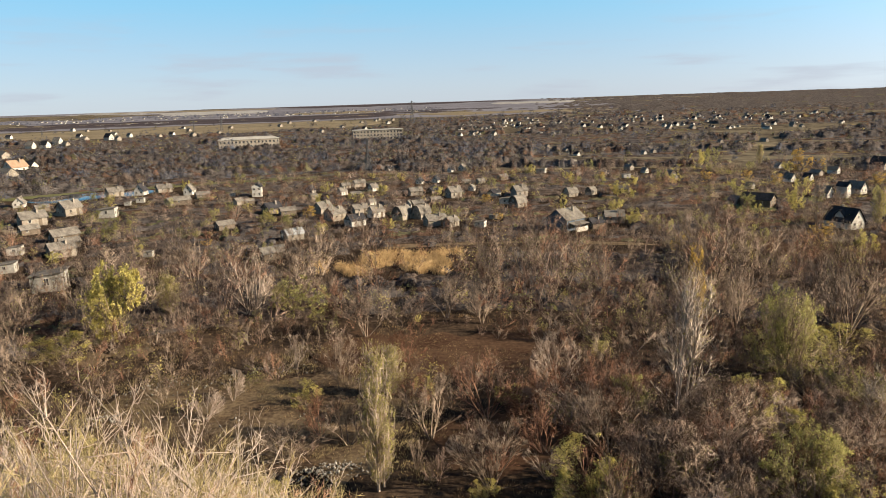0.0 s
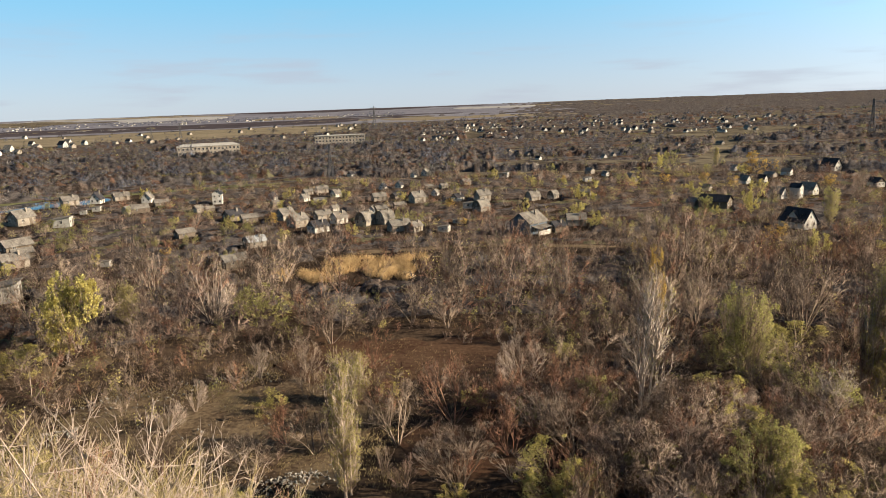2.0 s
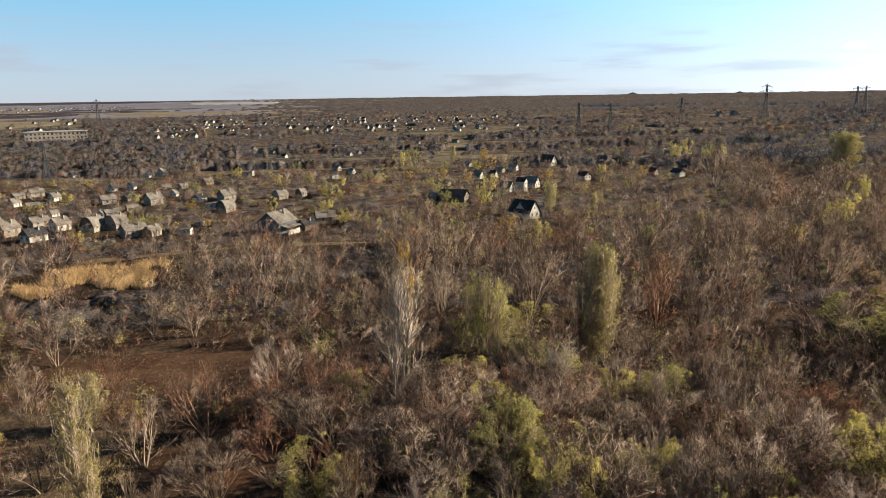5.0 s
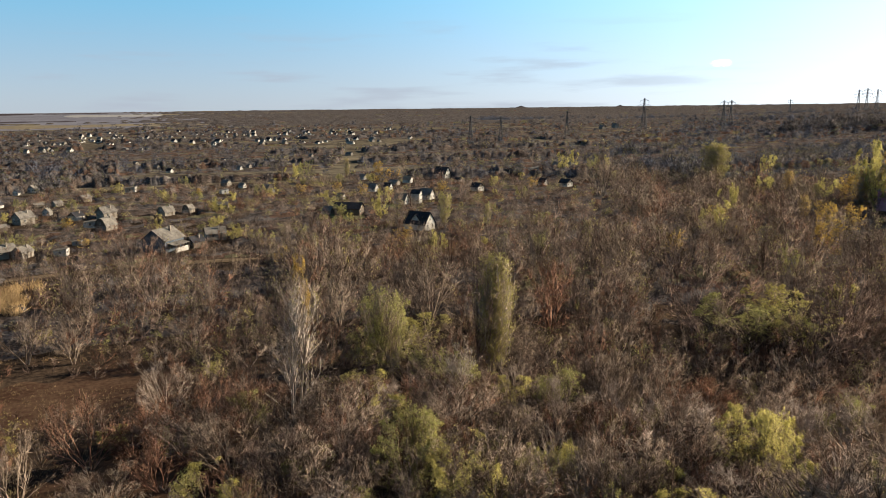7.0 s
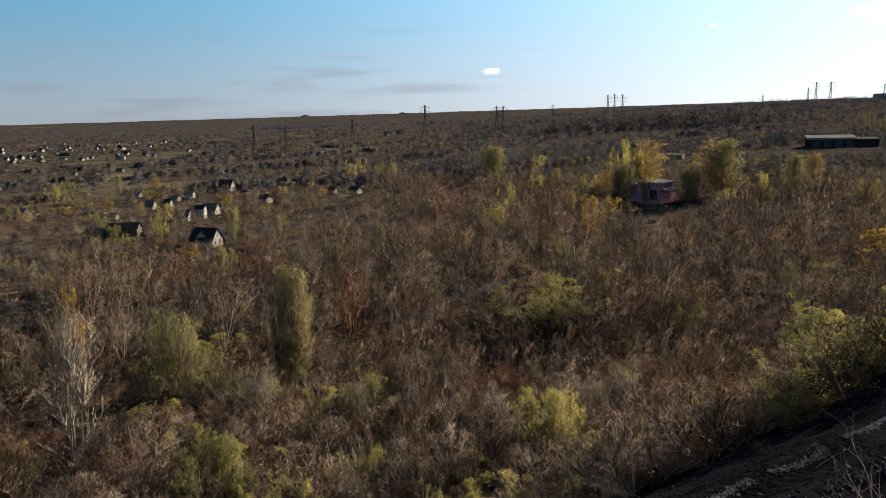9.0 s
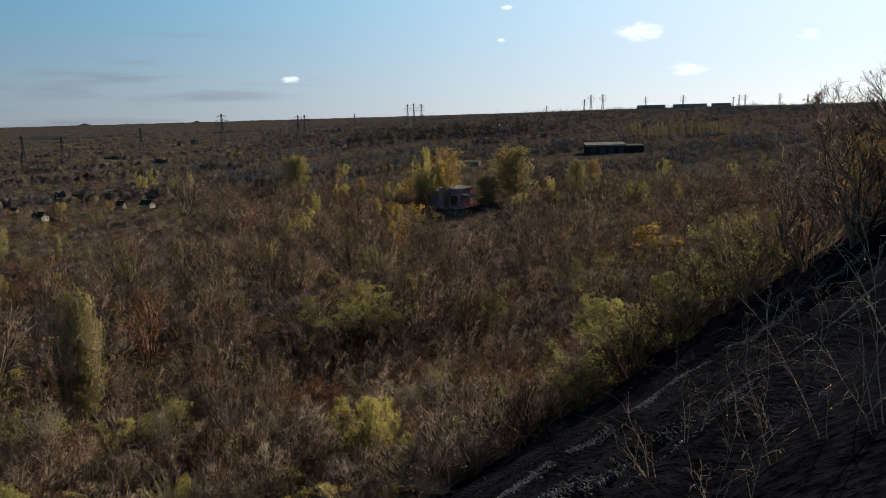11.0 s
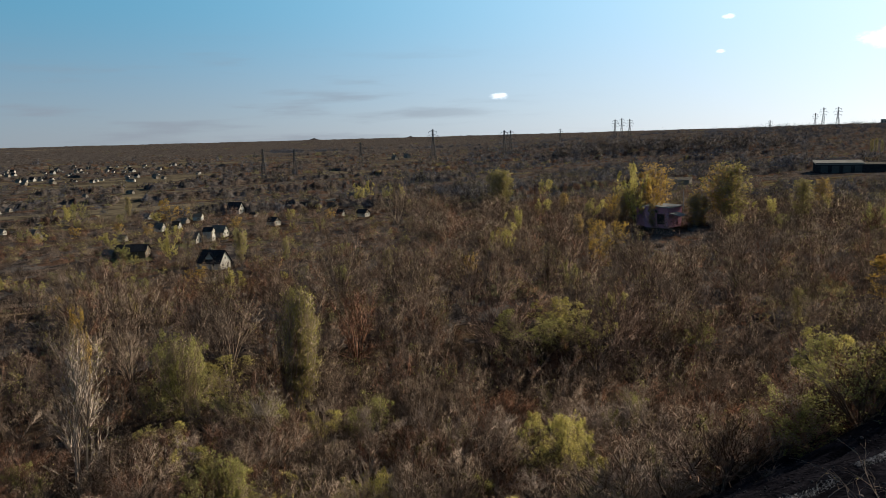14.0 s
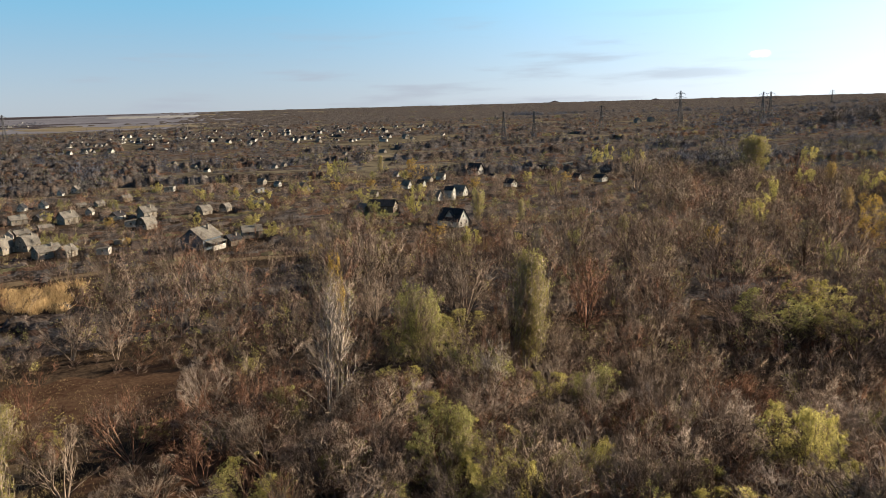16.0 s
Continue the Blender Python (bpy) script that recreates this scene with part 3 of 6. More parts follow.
def plant(kind, az, r, height, width, rng, group="shrubs and trees below the heap"):
    """One tree or shrub of that height and crown width, in metres."""
    variant = int(rng.integers(0, 4 if kind in ("vase", "brown", "russet") else 3))
    key = kind, variant, bool(r > 108)
    trunk, crown, tall, wide = PROTO[key]
    x, y = at(az, r)
    m = pose(x, y, float(ground_z(x, y)) - 0.05, 0, 0, rng.uniform(0, 360)) @ Matrix.Diagonal((width / wide, width / wide, height / tall, 1))
    if key in FIRST:
        ob = copy_thing(FIRST[key], m)
        ob.matrix_basis = m  # its own size, whatever that of the first
        return ob
    name = {"poplar": "poplar_tree", "golden_poplar": "poplar_tree", "brown": "shrub", "russet": "shrub", "olive": "bush", "golden": "bush", "vase": "bare_tree", "rods": "bare_tree"}.get(kind, "tree")
    ob = new(name)
    ob.matrix_basis = m
    for part_name, me in (("trunk", trunk), ("crown", crown)):
        new(part_name, me).parent = ob
    tagged(ob, LABELS[kind], {"poplar_tree": "poplar tree", "bare_tree": "tree"}.get(name, name), group)
    FIRST[key] = ob
    return ob


# what stands where: bearing from the lookout in degrees, metres off, size
GARDENS_WEST_A = [
    ("o", -31.2, 489, 14.2), ("r", -31.8, 439, 14.6), ("w", -30.3, 506, 7.7), ("s", -31.8, 656, 10.3), ("w", -30.1, 839, 8.8), ("w", -29.2, 835, 8.6),
    ("w", -28.4, 903, 9.2), ("g", -27.9, 849, 7.1), ("g", -26.7, 948, 11.2), ("w", -25.1, 965, 10.4), ("g", -24.5, 933, 7.5), ("g", -21.7, 981, 6.8),
    ("w", -20.8, 999, 6.9), ("w", -31.3, 309, 4.8), ("r", -25.2, 317, 6.8), ("w", -23.4, 316, 5.0), ("r", -21.8, 321, 6.6), ("w", -20.0, 305, 4.7),
    ("r", -19.1, 290, 5.4), ("g", -21.4, 275, 4.0), ("r", -20.7, 276, 6.6), ("t", -15.0, 287, 4.8), ("s", -23.5, 290, 3.3), ("s", -24.4, 285, 2.0),
]
GARDENS_WEST_B = [
    ("g", -16.5, 262, 3.3), ("r", -15.7, 263, 3.5), ("s", -16.9, 291, 1.9), ("g", -28.3, 273, 7.0), ("s", -25.8, 259, 6.0), ("r", -30.0, 290, 4.7),
    ("r", -30.7, 257, 8.3), ("r", -31.0, 237, 5.4), ("r", -28.9, 215, 7.2), ("r", -28.6, 205, 5.1), ("r", -29.2, 194, 6.5), ("s", -30.2, 157, 6.8),
    ("s", -32.7, 181, 4.6), ("s", -32.0, 202, 3.9), ("r", -17.7, 209, 5.3), ("r", -14.3, 165, 6.2), ("d", -15.7, 170, 3.7), ("r", -12.7, 186, 4.9),
    ("d", -14.0, 233, 6.1), ("r", -12.8, 228, 5.2), ("s", -23.4, 181, 1.3),
]
GARDENS_MID_A = [
    ("w", -10.9, 287, 3.7), ("g", -10.7, 267, 3.0), ("g", -10.0, 227, 5.1), ("g", -9.1, 213, 5.5), ("g", -8.4, 276, 4.0), ("r", -8.1, 296, 4.3),
    ("r", -7.0, 300, 5.3), ("g", -5.9, 282, 4.1), ("r", -7.3, 267, 4.3), ("g", -6.1, 242, 3.1), ("d", -7.5, 201, 5.2), ("r", -7.1, 225, 5.4),
    ("g", -5.8, 216, 5.2), ("m", -3.7, 209, 5.3), ("m", -2.1, 210, 5.4), ("r", -1.0, 197, 6.3), ("g", 0.3, 194, 4.0), ("d", -4.5, 363, 4.1),
    ("w", -2.1, 299, 3.3), ("r", -2.5, 263, 5.5), ("r", -2.4, 236, 4.5), ("w", -0.8, 301, 3.4), ("d", -1.1, 267, 3.8), ("r", -0.9, 243, 3.9),
]
GARDENS_MID_B = [
    ("w", 0.4, 349, 2.2), ("g", 0.6, 254, 5.3), ("r", 1.6, 294, 3.3), ("w", 2.1, 269, 3.0), ("g", 2.8, 293, 3.3), ("d", 3.9, 254, 4.1),
    ("s", 4.8, 237, 4.2), ("g", 5.9, 252, 5.3), ("m", 5.8, 230, 5.2), ("g", 4.6, 303, 3.9), ("w", -3.1, 235, 2.1), ("s", 2.7, 191, 3.4),
    ("s", 3.8, 207, 1.3), ("s", 7.7, 333, 4.8), ("m", 10.0, 251, 4.9), ("w", 10.3, 373, 3.0), ("m", 11.6, 254, 3.7),
]
GARDENS_EAST_A = [
    ("d", 11.9, 188, 4.6), ("r", 13.4, 197, 5.8), ("r", 14.1, 261, 4.7), ("s", 14.3, 310, 3.6), ("g", 15.7, 328, 3.3), ("g", 17.9, 340, 2.3),
    ("m", 17.6, 303, 5.1), ("w", 14.4, 502, 2.5), ("g", 16.5, 463, 3.9), ("g", 21.1, 526, 3.6), ("g", 22.4, 508, 4.4), ("g", 24.0, 535, 3.8),
    ("g", 25.1, 350, 3.8), ("w", 25.9, 297, 3.8), ("w", 27.1, 302, 3.0), ("r", 27.6, 319, 4.7), ("o", 28.7, 327, 4.3), ("w", 23.3, 276, 2.4),
    ("g", 22.3, 231, 3.6), ("w", 28.2, 256, 4.8), ("t", 29.4, 258, 3.9), ("w", 30.2, 269, 5.1), ("w", 31.5, 351, 6.2),
]
GARDENS_FAR_A = [
    ("w", 31.7, 360, 2.9), ("d", 32.8, 327, 3.4), ("d", 34.3, 296, 4.7), ("w", 35.5, 368, 2.4), ("w", 36.7, 367, 2.9), ("w", 39.6, 318, 3.1),
    ("s", 38.9, 377, 6.1), ("w", 40.7, 405, 4.3), ("g", 41.8, 430, 2.8), ("g", 42.9, 345, 3.7), ("w", 43.5, 357, 2.9), ("s", 44.1, 1070, 8.8),
    ("s", 45.1, 1115, 12.8), ("s", 53.7, 365, 4.8), ("d", 41.4, 310, 5.0), ("w", 0.5, 429, 4.1), ("w", 1.4, 356, 4.1), ("g", 14.5, 338, 4.0),
    ("w", 15.6, 433, 2.9), ("g", 16.3, 444, 3.3), ("w", 10.5, 431, 3.3), ("g", 9.6, 456, 4.0), ("g", 8.2, 503, 3.5), ("g", 24.2, 532, 3.4),
]
GARDENS_FAR_B = [
    ("g", 22.2, 513, 3.3),
]
TREES_A = [
    ("poplar", -6.9, 57.9, 13.7, 2.9), ("poplar", -5.4, 79.1, 6.6, 3.3), ("golden", -26.4, 114.4, 11.7, 8.6), ("poplar", -22.5, 123.2, 7.4, 3.3), ("pale", -16.4, 117.1, 10.8, 7.8),
    ("olive", -12.2, 114.8, 6.2, 9.1), ("golden", -30.3, 107.6, 3.8, 8.6), ("vase", 19.2, 101.1, 11.2, 5.7), ("pale", 21.5, 148.8, 8.9, 4.6), ("olive", 26.6, 90.2, 11.4, 8.0),
    ("vase", 30.3, 108.3, 12.7, 11.2), ("white", 18.8, 72.7, 17.4, 6.1), ("poplar", 35.7, 88.5, 15.7, 4.7), ("brown", 34.5, 87.1, 15.3, 3.5), ("olive", 28.0, 59.2, 7.4, 6.7),
    ("golden", 30.2, 98.3, 4.6, 7.5), ("olive", 40.5, 76.6, 5.3, 6.0), ("golden", 41.5, 60.6, 4.1, 4.7), ("olive", 26.1, 92.6, 9.9, 6.7),
]
TREES_B = [
    ("vase", 30.0, 103.3, 11.1, 7.4), ("vase", 22.8, 107.3, 8.2, 5.1), ("russet", -11.6, 70.5, 5.7, 4.7), ("vase", -2.1, 67.7, 7.1, 6.3), ("russet", 2.9, 72.0, 8.1, 7.5),
    ("pale", 8.9, 79.6, 7.2, 6.2), ("pale", -18.4, 82.4, 4.0, 3.4), ("pale", -13.2, 90.4, 5.0, 3.8), ("vase", -9.6, 87.8, 5.7, 5.0), ("vase", -7.2, 101.8, 7.0, 9.0),
    ("vase", -0.3, 109.7, 7.9, 7.8), ("vase", 2.6, 106.3, 6.4, 5.1), ("russet", 12.5, 80.5, 5.6, 4.0), ("russet", 7.7, 64.5, 5.9, 6.6), ("vase", 13.3, 64.2, 6.9, 7.2),
    ("russet", -3.8, 90.1, 4.7, 5.1), ("vase", 22.8, 111.0, 8.7, 6.2), ("russet", 40.3, 104.5, 11.4, 10.8), ("olive", 56.0, 105.8, 7.6, 14.3),
]
TREES_C = [
    ("brown", 52.7, 107.3, 8.7, 12.0), ("golden", 56.2, 66.9, 6.6, 6.3), ("golden", 77.5, 91.4, 10.8, 10.4), ("olive", 68.1, 112.1, 4.5, 5.3), ("poplar", 52.2, 344.9, 18.2, 9.5),
    ("amber", 60.3, 207.1, 9.4, 4.8), ("amber", 62.0, 217.9, 8.1, 5.4), ("golden_poplar", 64.4, 276.7, 21.6, 13.5), ("golden", 62.6, 341.6, 18.3, 10.4), ("golden_poplar", 69.5, 275.3, 20.8, 13.0),
    ("golden_poplar", 76.2, 312.6, 13.9, 7.2), ("vase", 44.1, 276.1, 17.1, 13.9), ("amber", 52.8, 219.1, 5.3, 5.0), ("amber", 54.6, 197.8, 3.8, 2.7), ("brown", 65.3, 71.2, 5.5, 6.6),
    ("brown", 72.9, 83.2, 8.0, 7.5), ("vase", 46.1, 140.7, 8.8, 8.8), ("vase", 66.7, 132.7, 9.5, 9.4), ("white", 32.9, 76.3, 7.8, 5.1),
]
TREES_D = [
    ("vase", 26.2, 90.8, 11.6, 5.9), ("brown", 73.0, 188.6, 8.4, 10.2), ("poplar", 70.0, 266.6, 22.0, 12.2), ("poplar", 74.9, 282.4, 15.3, 7.3), ("amber", 82.7, 266.9, 8.9, 3.7),
    ("amber", 81.3, 154.5, 10.1, 10.8), ("golden", 63.2, 263.8, 22.0, 8.9), ("amber", 64.8, 262.2, 19.8, 7.2), ("poplar", 52.7, 334.7, 17.1, 9.2), ("golden", 57.2, 63.3, 8.6, 6.5),
    ("olive", 41.4, 74.7, 6.3, 5.6), ("vase", 33.9, 144.2, 8.6, 6.7), ("vase", 46.0, 147.5, 9.5, 6.9), ("vase", 66.1, 131.8, 9.9, 7.2), ("amber", 18.5, 155.1, 5.1, 3.6),
    ("golden", 57.7, 68.8, 6.1, 6.4), ("golden", 41.8, 57.9, 4.8, 4.1), ("olive", 28.4, 58.9, 6.9, 6.7), ("vase", 44.3, 275.3, 17.9, 12.6),
]
TREES_E = [
    ("poplar", 52.8, 342.6, 17.3, 8.9),
]
PYLONS_A = [(-2.5, 1050, 35.5), (-6.2, 347, 17.6), (-19.2, 1070, 17.2), (-17.2, 1068, 22.1), (-29.3, 1160, 14.1), (47.2, 996, 42.9), (41.4, 864, 29.0), (33.8, 616, 27.3), (36.2, 668, 26.4), (52.9, 992, 37.1), (53.4, 1026, 36.7), (57.3, 1650, 31.1), (61.5, 1650, 43.5), (62.0, 1605, 44.5)]
PYLONS_B = [(62.6, 1550, 41.8), (72.5, 1314, 23.8), (75.4, 1530, 29.6), (75.9, 1553, 39.1), (76.8, 1496, 38.6), (80.0, 1500, 30.0), (82.7, 1500, 31.2), (86.2, 1630, 24.8), (86.6, 1589, 28.5), (87.0, 1562, 27.9), (89.3, 1548, 28.1), (91.1, 1464, 26.1), (91.6, 1446, 25.6)]


# ---- buildings ----
def part(name, bm, mat, parent, label=""):
    """Links a bmesh as one mesh object under a thing or a part."""
    me = bpy.data.meshes.new(name)
    bm.to_mesh(me)
    bm.free()
    me.materials.append(mat)
    ob = new(name, me)
    ob.parent = parent
    return tagged(ob, label)


def box(bm, x0, x1, y0, y1, z0, z1, turn=None, bevel=0.0):
    """Adds a box, turned by a matrix if one is given."""
    v = bmesh.ops.create_cube(bm, size=1)["verts"]
    m = Matrix.Translation(((x0 + x1) / 2, (y0 + y1) / 2, (z0 + z1) / 2)) @ Matrix.Diagonal((x1 - x0, y1 - y0, z1 - z0, 1))
    bmesh.ops.transform(bm, matrix=(turn or Matrix()) @ m, verts=v)
    if bevel:
        edges = list({e for q in v for e in q.link_edges})
        bmesh.ops.bevel(bm, geom=edges, offset=bevel, segments=1, affect="EDGES")
    return bm


def prism(bm, outline, y0, y1):
    """Adds a solid with that outline in x and z, from y0 to y1."""
    lo = [bm.verts.new((x, y0, z)) for x, z in outline]
    hi = [bm.verts.new((x, y1, z)) for x, z in outline]
    n = len(outline)
    bm.faces.new(lo)
    bm.faces.new(hi[::-1])
    for i in range(n):
        bm.faces.new((lo[i], hi[i], hi[(i + 1) % n], lo[(i + 1) % n]))
    bmesh.ops.recalc_face_normals(bm, faces=bm.faces)
    return bm


def roof_skin(bm, line, y0, y1, thick, waves=0.0):
    """Adds a roof skin of some thickness along a broken line in x and z."""
    top = [(x, z + thick) for x, z in line]
    prism(bm, line + top[::-1], y0, y1)
    return bm


def window_on(parent, x, y, z, w, h, side, frame_mat=None):
    """A window set in a wall; side 0 looks to -y, 1 to +x, 2 to +y, 3 to -x."""
    turn = pose(x, y, z, 0, 0, 90 * side)
    bm = bmesh.new()
    f = 0.07
    for a in ((-w / 2, -w / 2 + f, 0, h), (w / 2 - f, w / 2, 0, h), (-w / 2, w / 2, 0, f), (-w / 2, w / 2, h - f, h), (-0.03, 0.03, 0, h)):
        box(bm, a[0], a[1], -0.06, 0.04, a[2], a[3], turn)
    window = part("window", bm, frame_mat or M_LIME, parent, "small painted window")
    part("pane", box(bmesh.new(), -w / 2 + 0.02, w / 2 - 0.02, -0.03, 0.02, 0.02, h - 0.02, turn), M_GLASS, window, "dark glass pane")
    return window


def house(label, w, d, eave, rise, roof="gable", wall=None, cover=None, gable=None, dormer=False, porch=False, windows=2, chimney=True, storeys=1, far=False):
    """A garden house: gables look to -y and +y. Its Empty stands at the base."""
    wall, cover = wall or M_BRICK, cover or M_SLATE
    ob = new("garden_house")
    h = w / 2
    if roof == "gambrel":
        line = [(-h - 0.25, eave - 0.25), (-h * 0.72, eave + rise * 0.62), (-h * 0.38, eave + rise * 0.92), (0, eave + rise), (h * 0.38, eave + rise * 0.92), (h * 0.72, eave + rise * 0.62), (h + 0.25, eave - 0.25)]
        body = [(-h, -0.4), (-h, eave), (-h * 0.7, eave + rise * 0.6), (-h * 0.36, eave + rise * 0.89), (0, eave + rise * 0.97), (h * 0.36, eave + rise * 0.89), (h * 0.7, eave + rise * 0.6), (h, eave), (h, -0.4)]
    elif roof == "shed":
        line = [(-h - 0.3, eave - 0.03), (h + 0.3, eave + rise + 0.03)]
        body = [(-h, -0.4), (-h, eave), (h, eave + rise), (h, -0.4)]
    else:
        s = rise / h
        line = [(-h - 0.4, eave - 0.4 * s + 0.02), (0, eave + rise + 0.02), (h + 0.4, eave - 0.4 * s + 0.02)]
        body = [(-h, -0.4), (-h, eave), (0, eave + rise), (h, eave), (h, -0.4)]
    part("wall", prism(bmesh.new(), body, -d / 2, d / 2), wall, ob)
    part("roof", roof_skin(bmesh.new(), line, -d / 2 - 0.35, d / 2 + 0.35, 0.09), cover, ob)
    if far:
        return tagged(ob, label, "house", "far village houses")
    if gable:
        up = [(x * 0.985, z) for x, z in body if z >= eave]
        part("gable_board", prism(bmesh.new(), up, -d / 2 - 0.05, -d / 2 - 0.003), gable, ob, "boarded gable front")
    for k in range(windows):
        x = (k - (windows - 1) / 2) * w / max(windows, 1)
        window_on(ob, x, -d / 2, 0.95, 0.8, 1.0, 0)
    if roof != "shed":
        window_on(ob, 0, -d / 2 - (0.05 if gable else 0), eave + rise * 0.22, 0.7, 0.8, 0)
        window_on(ob, 0, d / 2, eave + rise * 0.22, 0.7, 0.8, 2)
    window_on(ob, h, -d * 0.2, 0.95, 0.8, 0.9, 1)
    window_on(ob, -h, -d * 0.2, 0.95, 0.8, 0.9, 3)
    door = part("door", box(bmesh.new(), h - 0.02, h + 0.05, d * 0.15, d * 0.15 + 0.85, 0, 1.95, bevel=0.015), M_WOOD, ob, "plank door")
    part("handle", box(bmesh.new(), h + 0.05, h + 0.09, d * 0.15 + 0.08, d * 0.15 + 0.12, 0.95, 1.1), M_STEEL, door)
    if storeys > 1:
        for k in range(windows):
            window_on(ob, (k - (windows - 1) / 2) * w / windows, -d / 2, 3.4, 0.8, 1.0, 0)
            window_on(ob, h, (k - 0.5) * d * 0.5, 3.4, 0.8, 1.0, 1)
    if chimney:
        bm = box(bmesh.new(), h * 0.3, h * 0.3 + 0.45, d * 0.15, d * 0.15 + 0.45, eave + rise * 0.5, eave + rise + 0.5)
        box(bm, h * 0.3 - 0.05, h * 0.3 + 0.5, d * 0.15 - 0.05, d * 0.15 + 0.5, eave + rise + 0.4, eave + rise + 0.55)
        part("chimney", bm, M_BRICK, ob, "short brick chimney")
    if dormer:
        s = rise / h
        bm = prism(bmesh.new(), [(-d * 0.16, eave), (-d * 0.16, eave + rise * 0.4), (0, eave + rise * 0.8), (d * 0.16, eave + rise * 0.4), (d * 0.16, eave)], -h * 0.8, 0)
        bmesh.ops.transform(bm, matrix=pose(0, 0, 0, 0, 0, -90), verts=bm.verts)
        part("dormer", bm, M_LIME, ob, "white dormer front")
        bm = roof_skin(bmesh.new(), [(-d * 0.2, eave + rise * 0.33), (0, eave + rise * 0.83), (d * 0.2, eave + rise * 0.33)], -h * 0.95, 0, 0.08)
        bmesh.ops.transform(bm, matrix=pose(0, 0, 0, 0, 0, -90), verts=bm.verts)
        part("dormer_roof", bm, cover, ob)
    if porch:
        bm = prism(bmesh.new(), [(h, 2.3), (h + 2.2, 1.85), (h + 2.2, 1.95), (h, 2.4)], -d * 0.4, d * 0.4)
        part("porch_roof", bm, cover, ob, "lean-to porch roof")
        for k in (-1, 1):
            part("post", box(bmesh.new(), h + 2.0, h + 2.1, k * d * 0.38 - 0.05, k * d * 0.38 + 0.05, -0.3, 1.88), M_WOOD, ob)
        part("porch_wall", box(bmesh.new(), h + 1.95, h + 2.06, -d * 0.33, d * 0.33, -0.3, 1.2), M_LIME, ob)
    return tagged(ob, label, "house", "garden houses")


HOUSES = {
    "g": [house("grey slate-roofed brick garden house", 4.6, 5.6, 2.5, 1.9), house("small limewashed garden house with slate roof", 4.2, 5.0, 2.4, 2.0, wall=M_LIME)],
    "r": [house("low brick garden house with weathered slate roof", 4.4, 6.0, 2.2, 1.5, windows=1), house("long shed with a patched slate roof", 4.0, 6.4, 2.1, 1.3, wall=M_WOOD, chimney=False)],
    "w": [house("white-gabled garden house with slate roof", 4.4, 5.4, 2.3, 2.6, wall=M_LIME), house("limewashed house with dark roof and white gable", 4.4, 6.0, 2.3, 2.8, wall=M_LIME, cover=M_DARKROOF)],
    "d": [house("dark-roofed old house with limewashed front", 4.8, 6.0, 2.3, 2.0, wall=M_LIME, cover=M_DARKROOF, gable=M_WOOD), house("dark wooden shed with tarred roof", 4.2, 5.4, 2.1, 1.6, wall=M_WOOD, cover=M_DARKROOF)],
    "m": [house("gambrel-roofed garden house clad in slate", 4.8, 5.6, 1.9, 2.8, roof="gambrel", gable=M_WOOD), house("gambrel-roofed brick garden house", 4.6, 5.2, 1.9, 2.7, roof="gambrel")],
    "s": [house("flat-roofed limewashed shed in a garden", 4.4, 3.6, 2.2, 0.5, roof="shed", wall=M_LIME, windows=1, chimney=False), house("low shed with concrete walls and flat roof", 4.4, 3.6, 2.2, 0.4, roof="shed", wall=M_CONCRETE, windows=1, chimney=False)],
    "o": [house("house with a rusty orange roof and pale walls", 5.0, 6.4, 2.6, 2.1, wall=M_LIME, cover=M_RUSTROOF)],
    "t": [house("narrow two-storey white house with dark roof", 4.2, 4.6, 5.2, 1.6, wall=M_LIME, cover=M_DARKROOF, storeys=2)],
    "p": [house("slate-roofed house with pale metal roof", 4.6, 6.0, 2.3, 1.7, cover=M_TIN)],
}
HOUSES["fw"] = [house("far white-gabled house in the village", 4.4, 5.4, 2.3, 2.6, wall=M_LIME, far=True), house("far limewashed village house with dark roof", 4.4, 6.0, 2.3, 2.4, wall=M_LIME, cover=M_DARKROOF, far=True)]
HOUSES["fg"] = [house("far brick village house with slate roof", 4.6, 5.6, 2.5, 1.9, far=True)]
SIZE = {"fw": 5.4, "fg": 5.8, "g": 5.6, "r": 6.2, "w": 5.2, "d": 5.8, "m": 5.8, "s": 4.6, "o": 6.4, "t": 5.0, "p": 6.2}
used = set()
house_spots = []


def settle(kind, az, r, width, rng):
    """Sets a house of that kind on the plain, about that wide as it is seen from the lookout."""
    if r > 420:
        kind = {"w": "fw", "t": "fw", "d": "fw"}.get(kind, "fg") if kind != "o" else kind
    turn = {"g": (-50, 45), "r": (-72, 70), "w": (-18, 58), "d": (-50, 50), "m": (-42, 40), "s": (-15, 20), "o": (-60, 60), "t": (-15, 70), "p": (-70, 70), "fw": (40, 48), "fg": (35, 45)}[kind][0 if az < 14 else 1]
    k = int(rng.integers(0, len(HOUSES[kind])))
    x, y = at(az, r)
    s = float(np.clip(0.9 * width / SIZE[kind], 0.5, 1.6))
    m = pose(x, y, float(plain(x, y)), 0, 0, -az + turn + rng.uniform(-9, 9)) @ Matrix.Diagonal((s, s, s * rng.uniform(0.92, 1.08), 1))
    house_spots.append((x, y, 2.2 + width * 0.5))
    if (kind, k) in used:
        ob = copy_thing(HOUSES[kind][k], m)
    else:
        ob = HOUSES[kind][k]
        used.add((kind, k))
    ob.matrix_basis = m
    return ob


rng = np.random.default_rng(5)
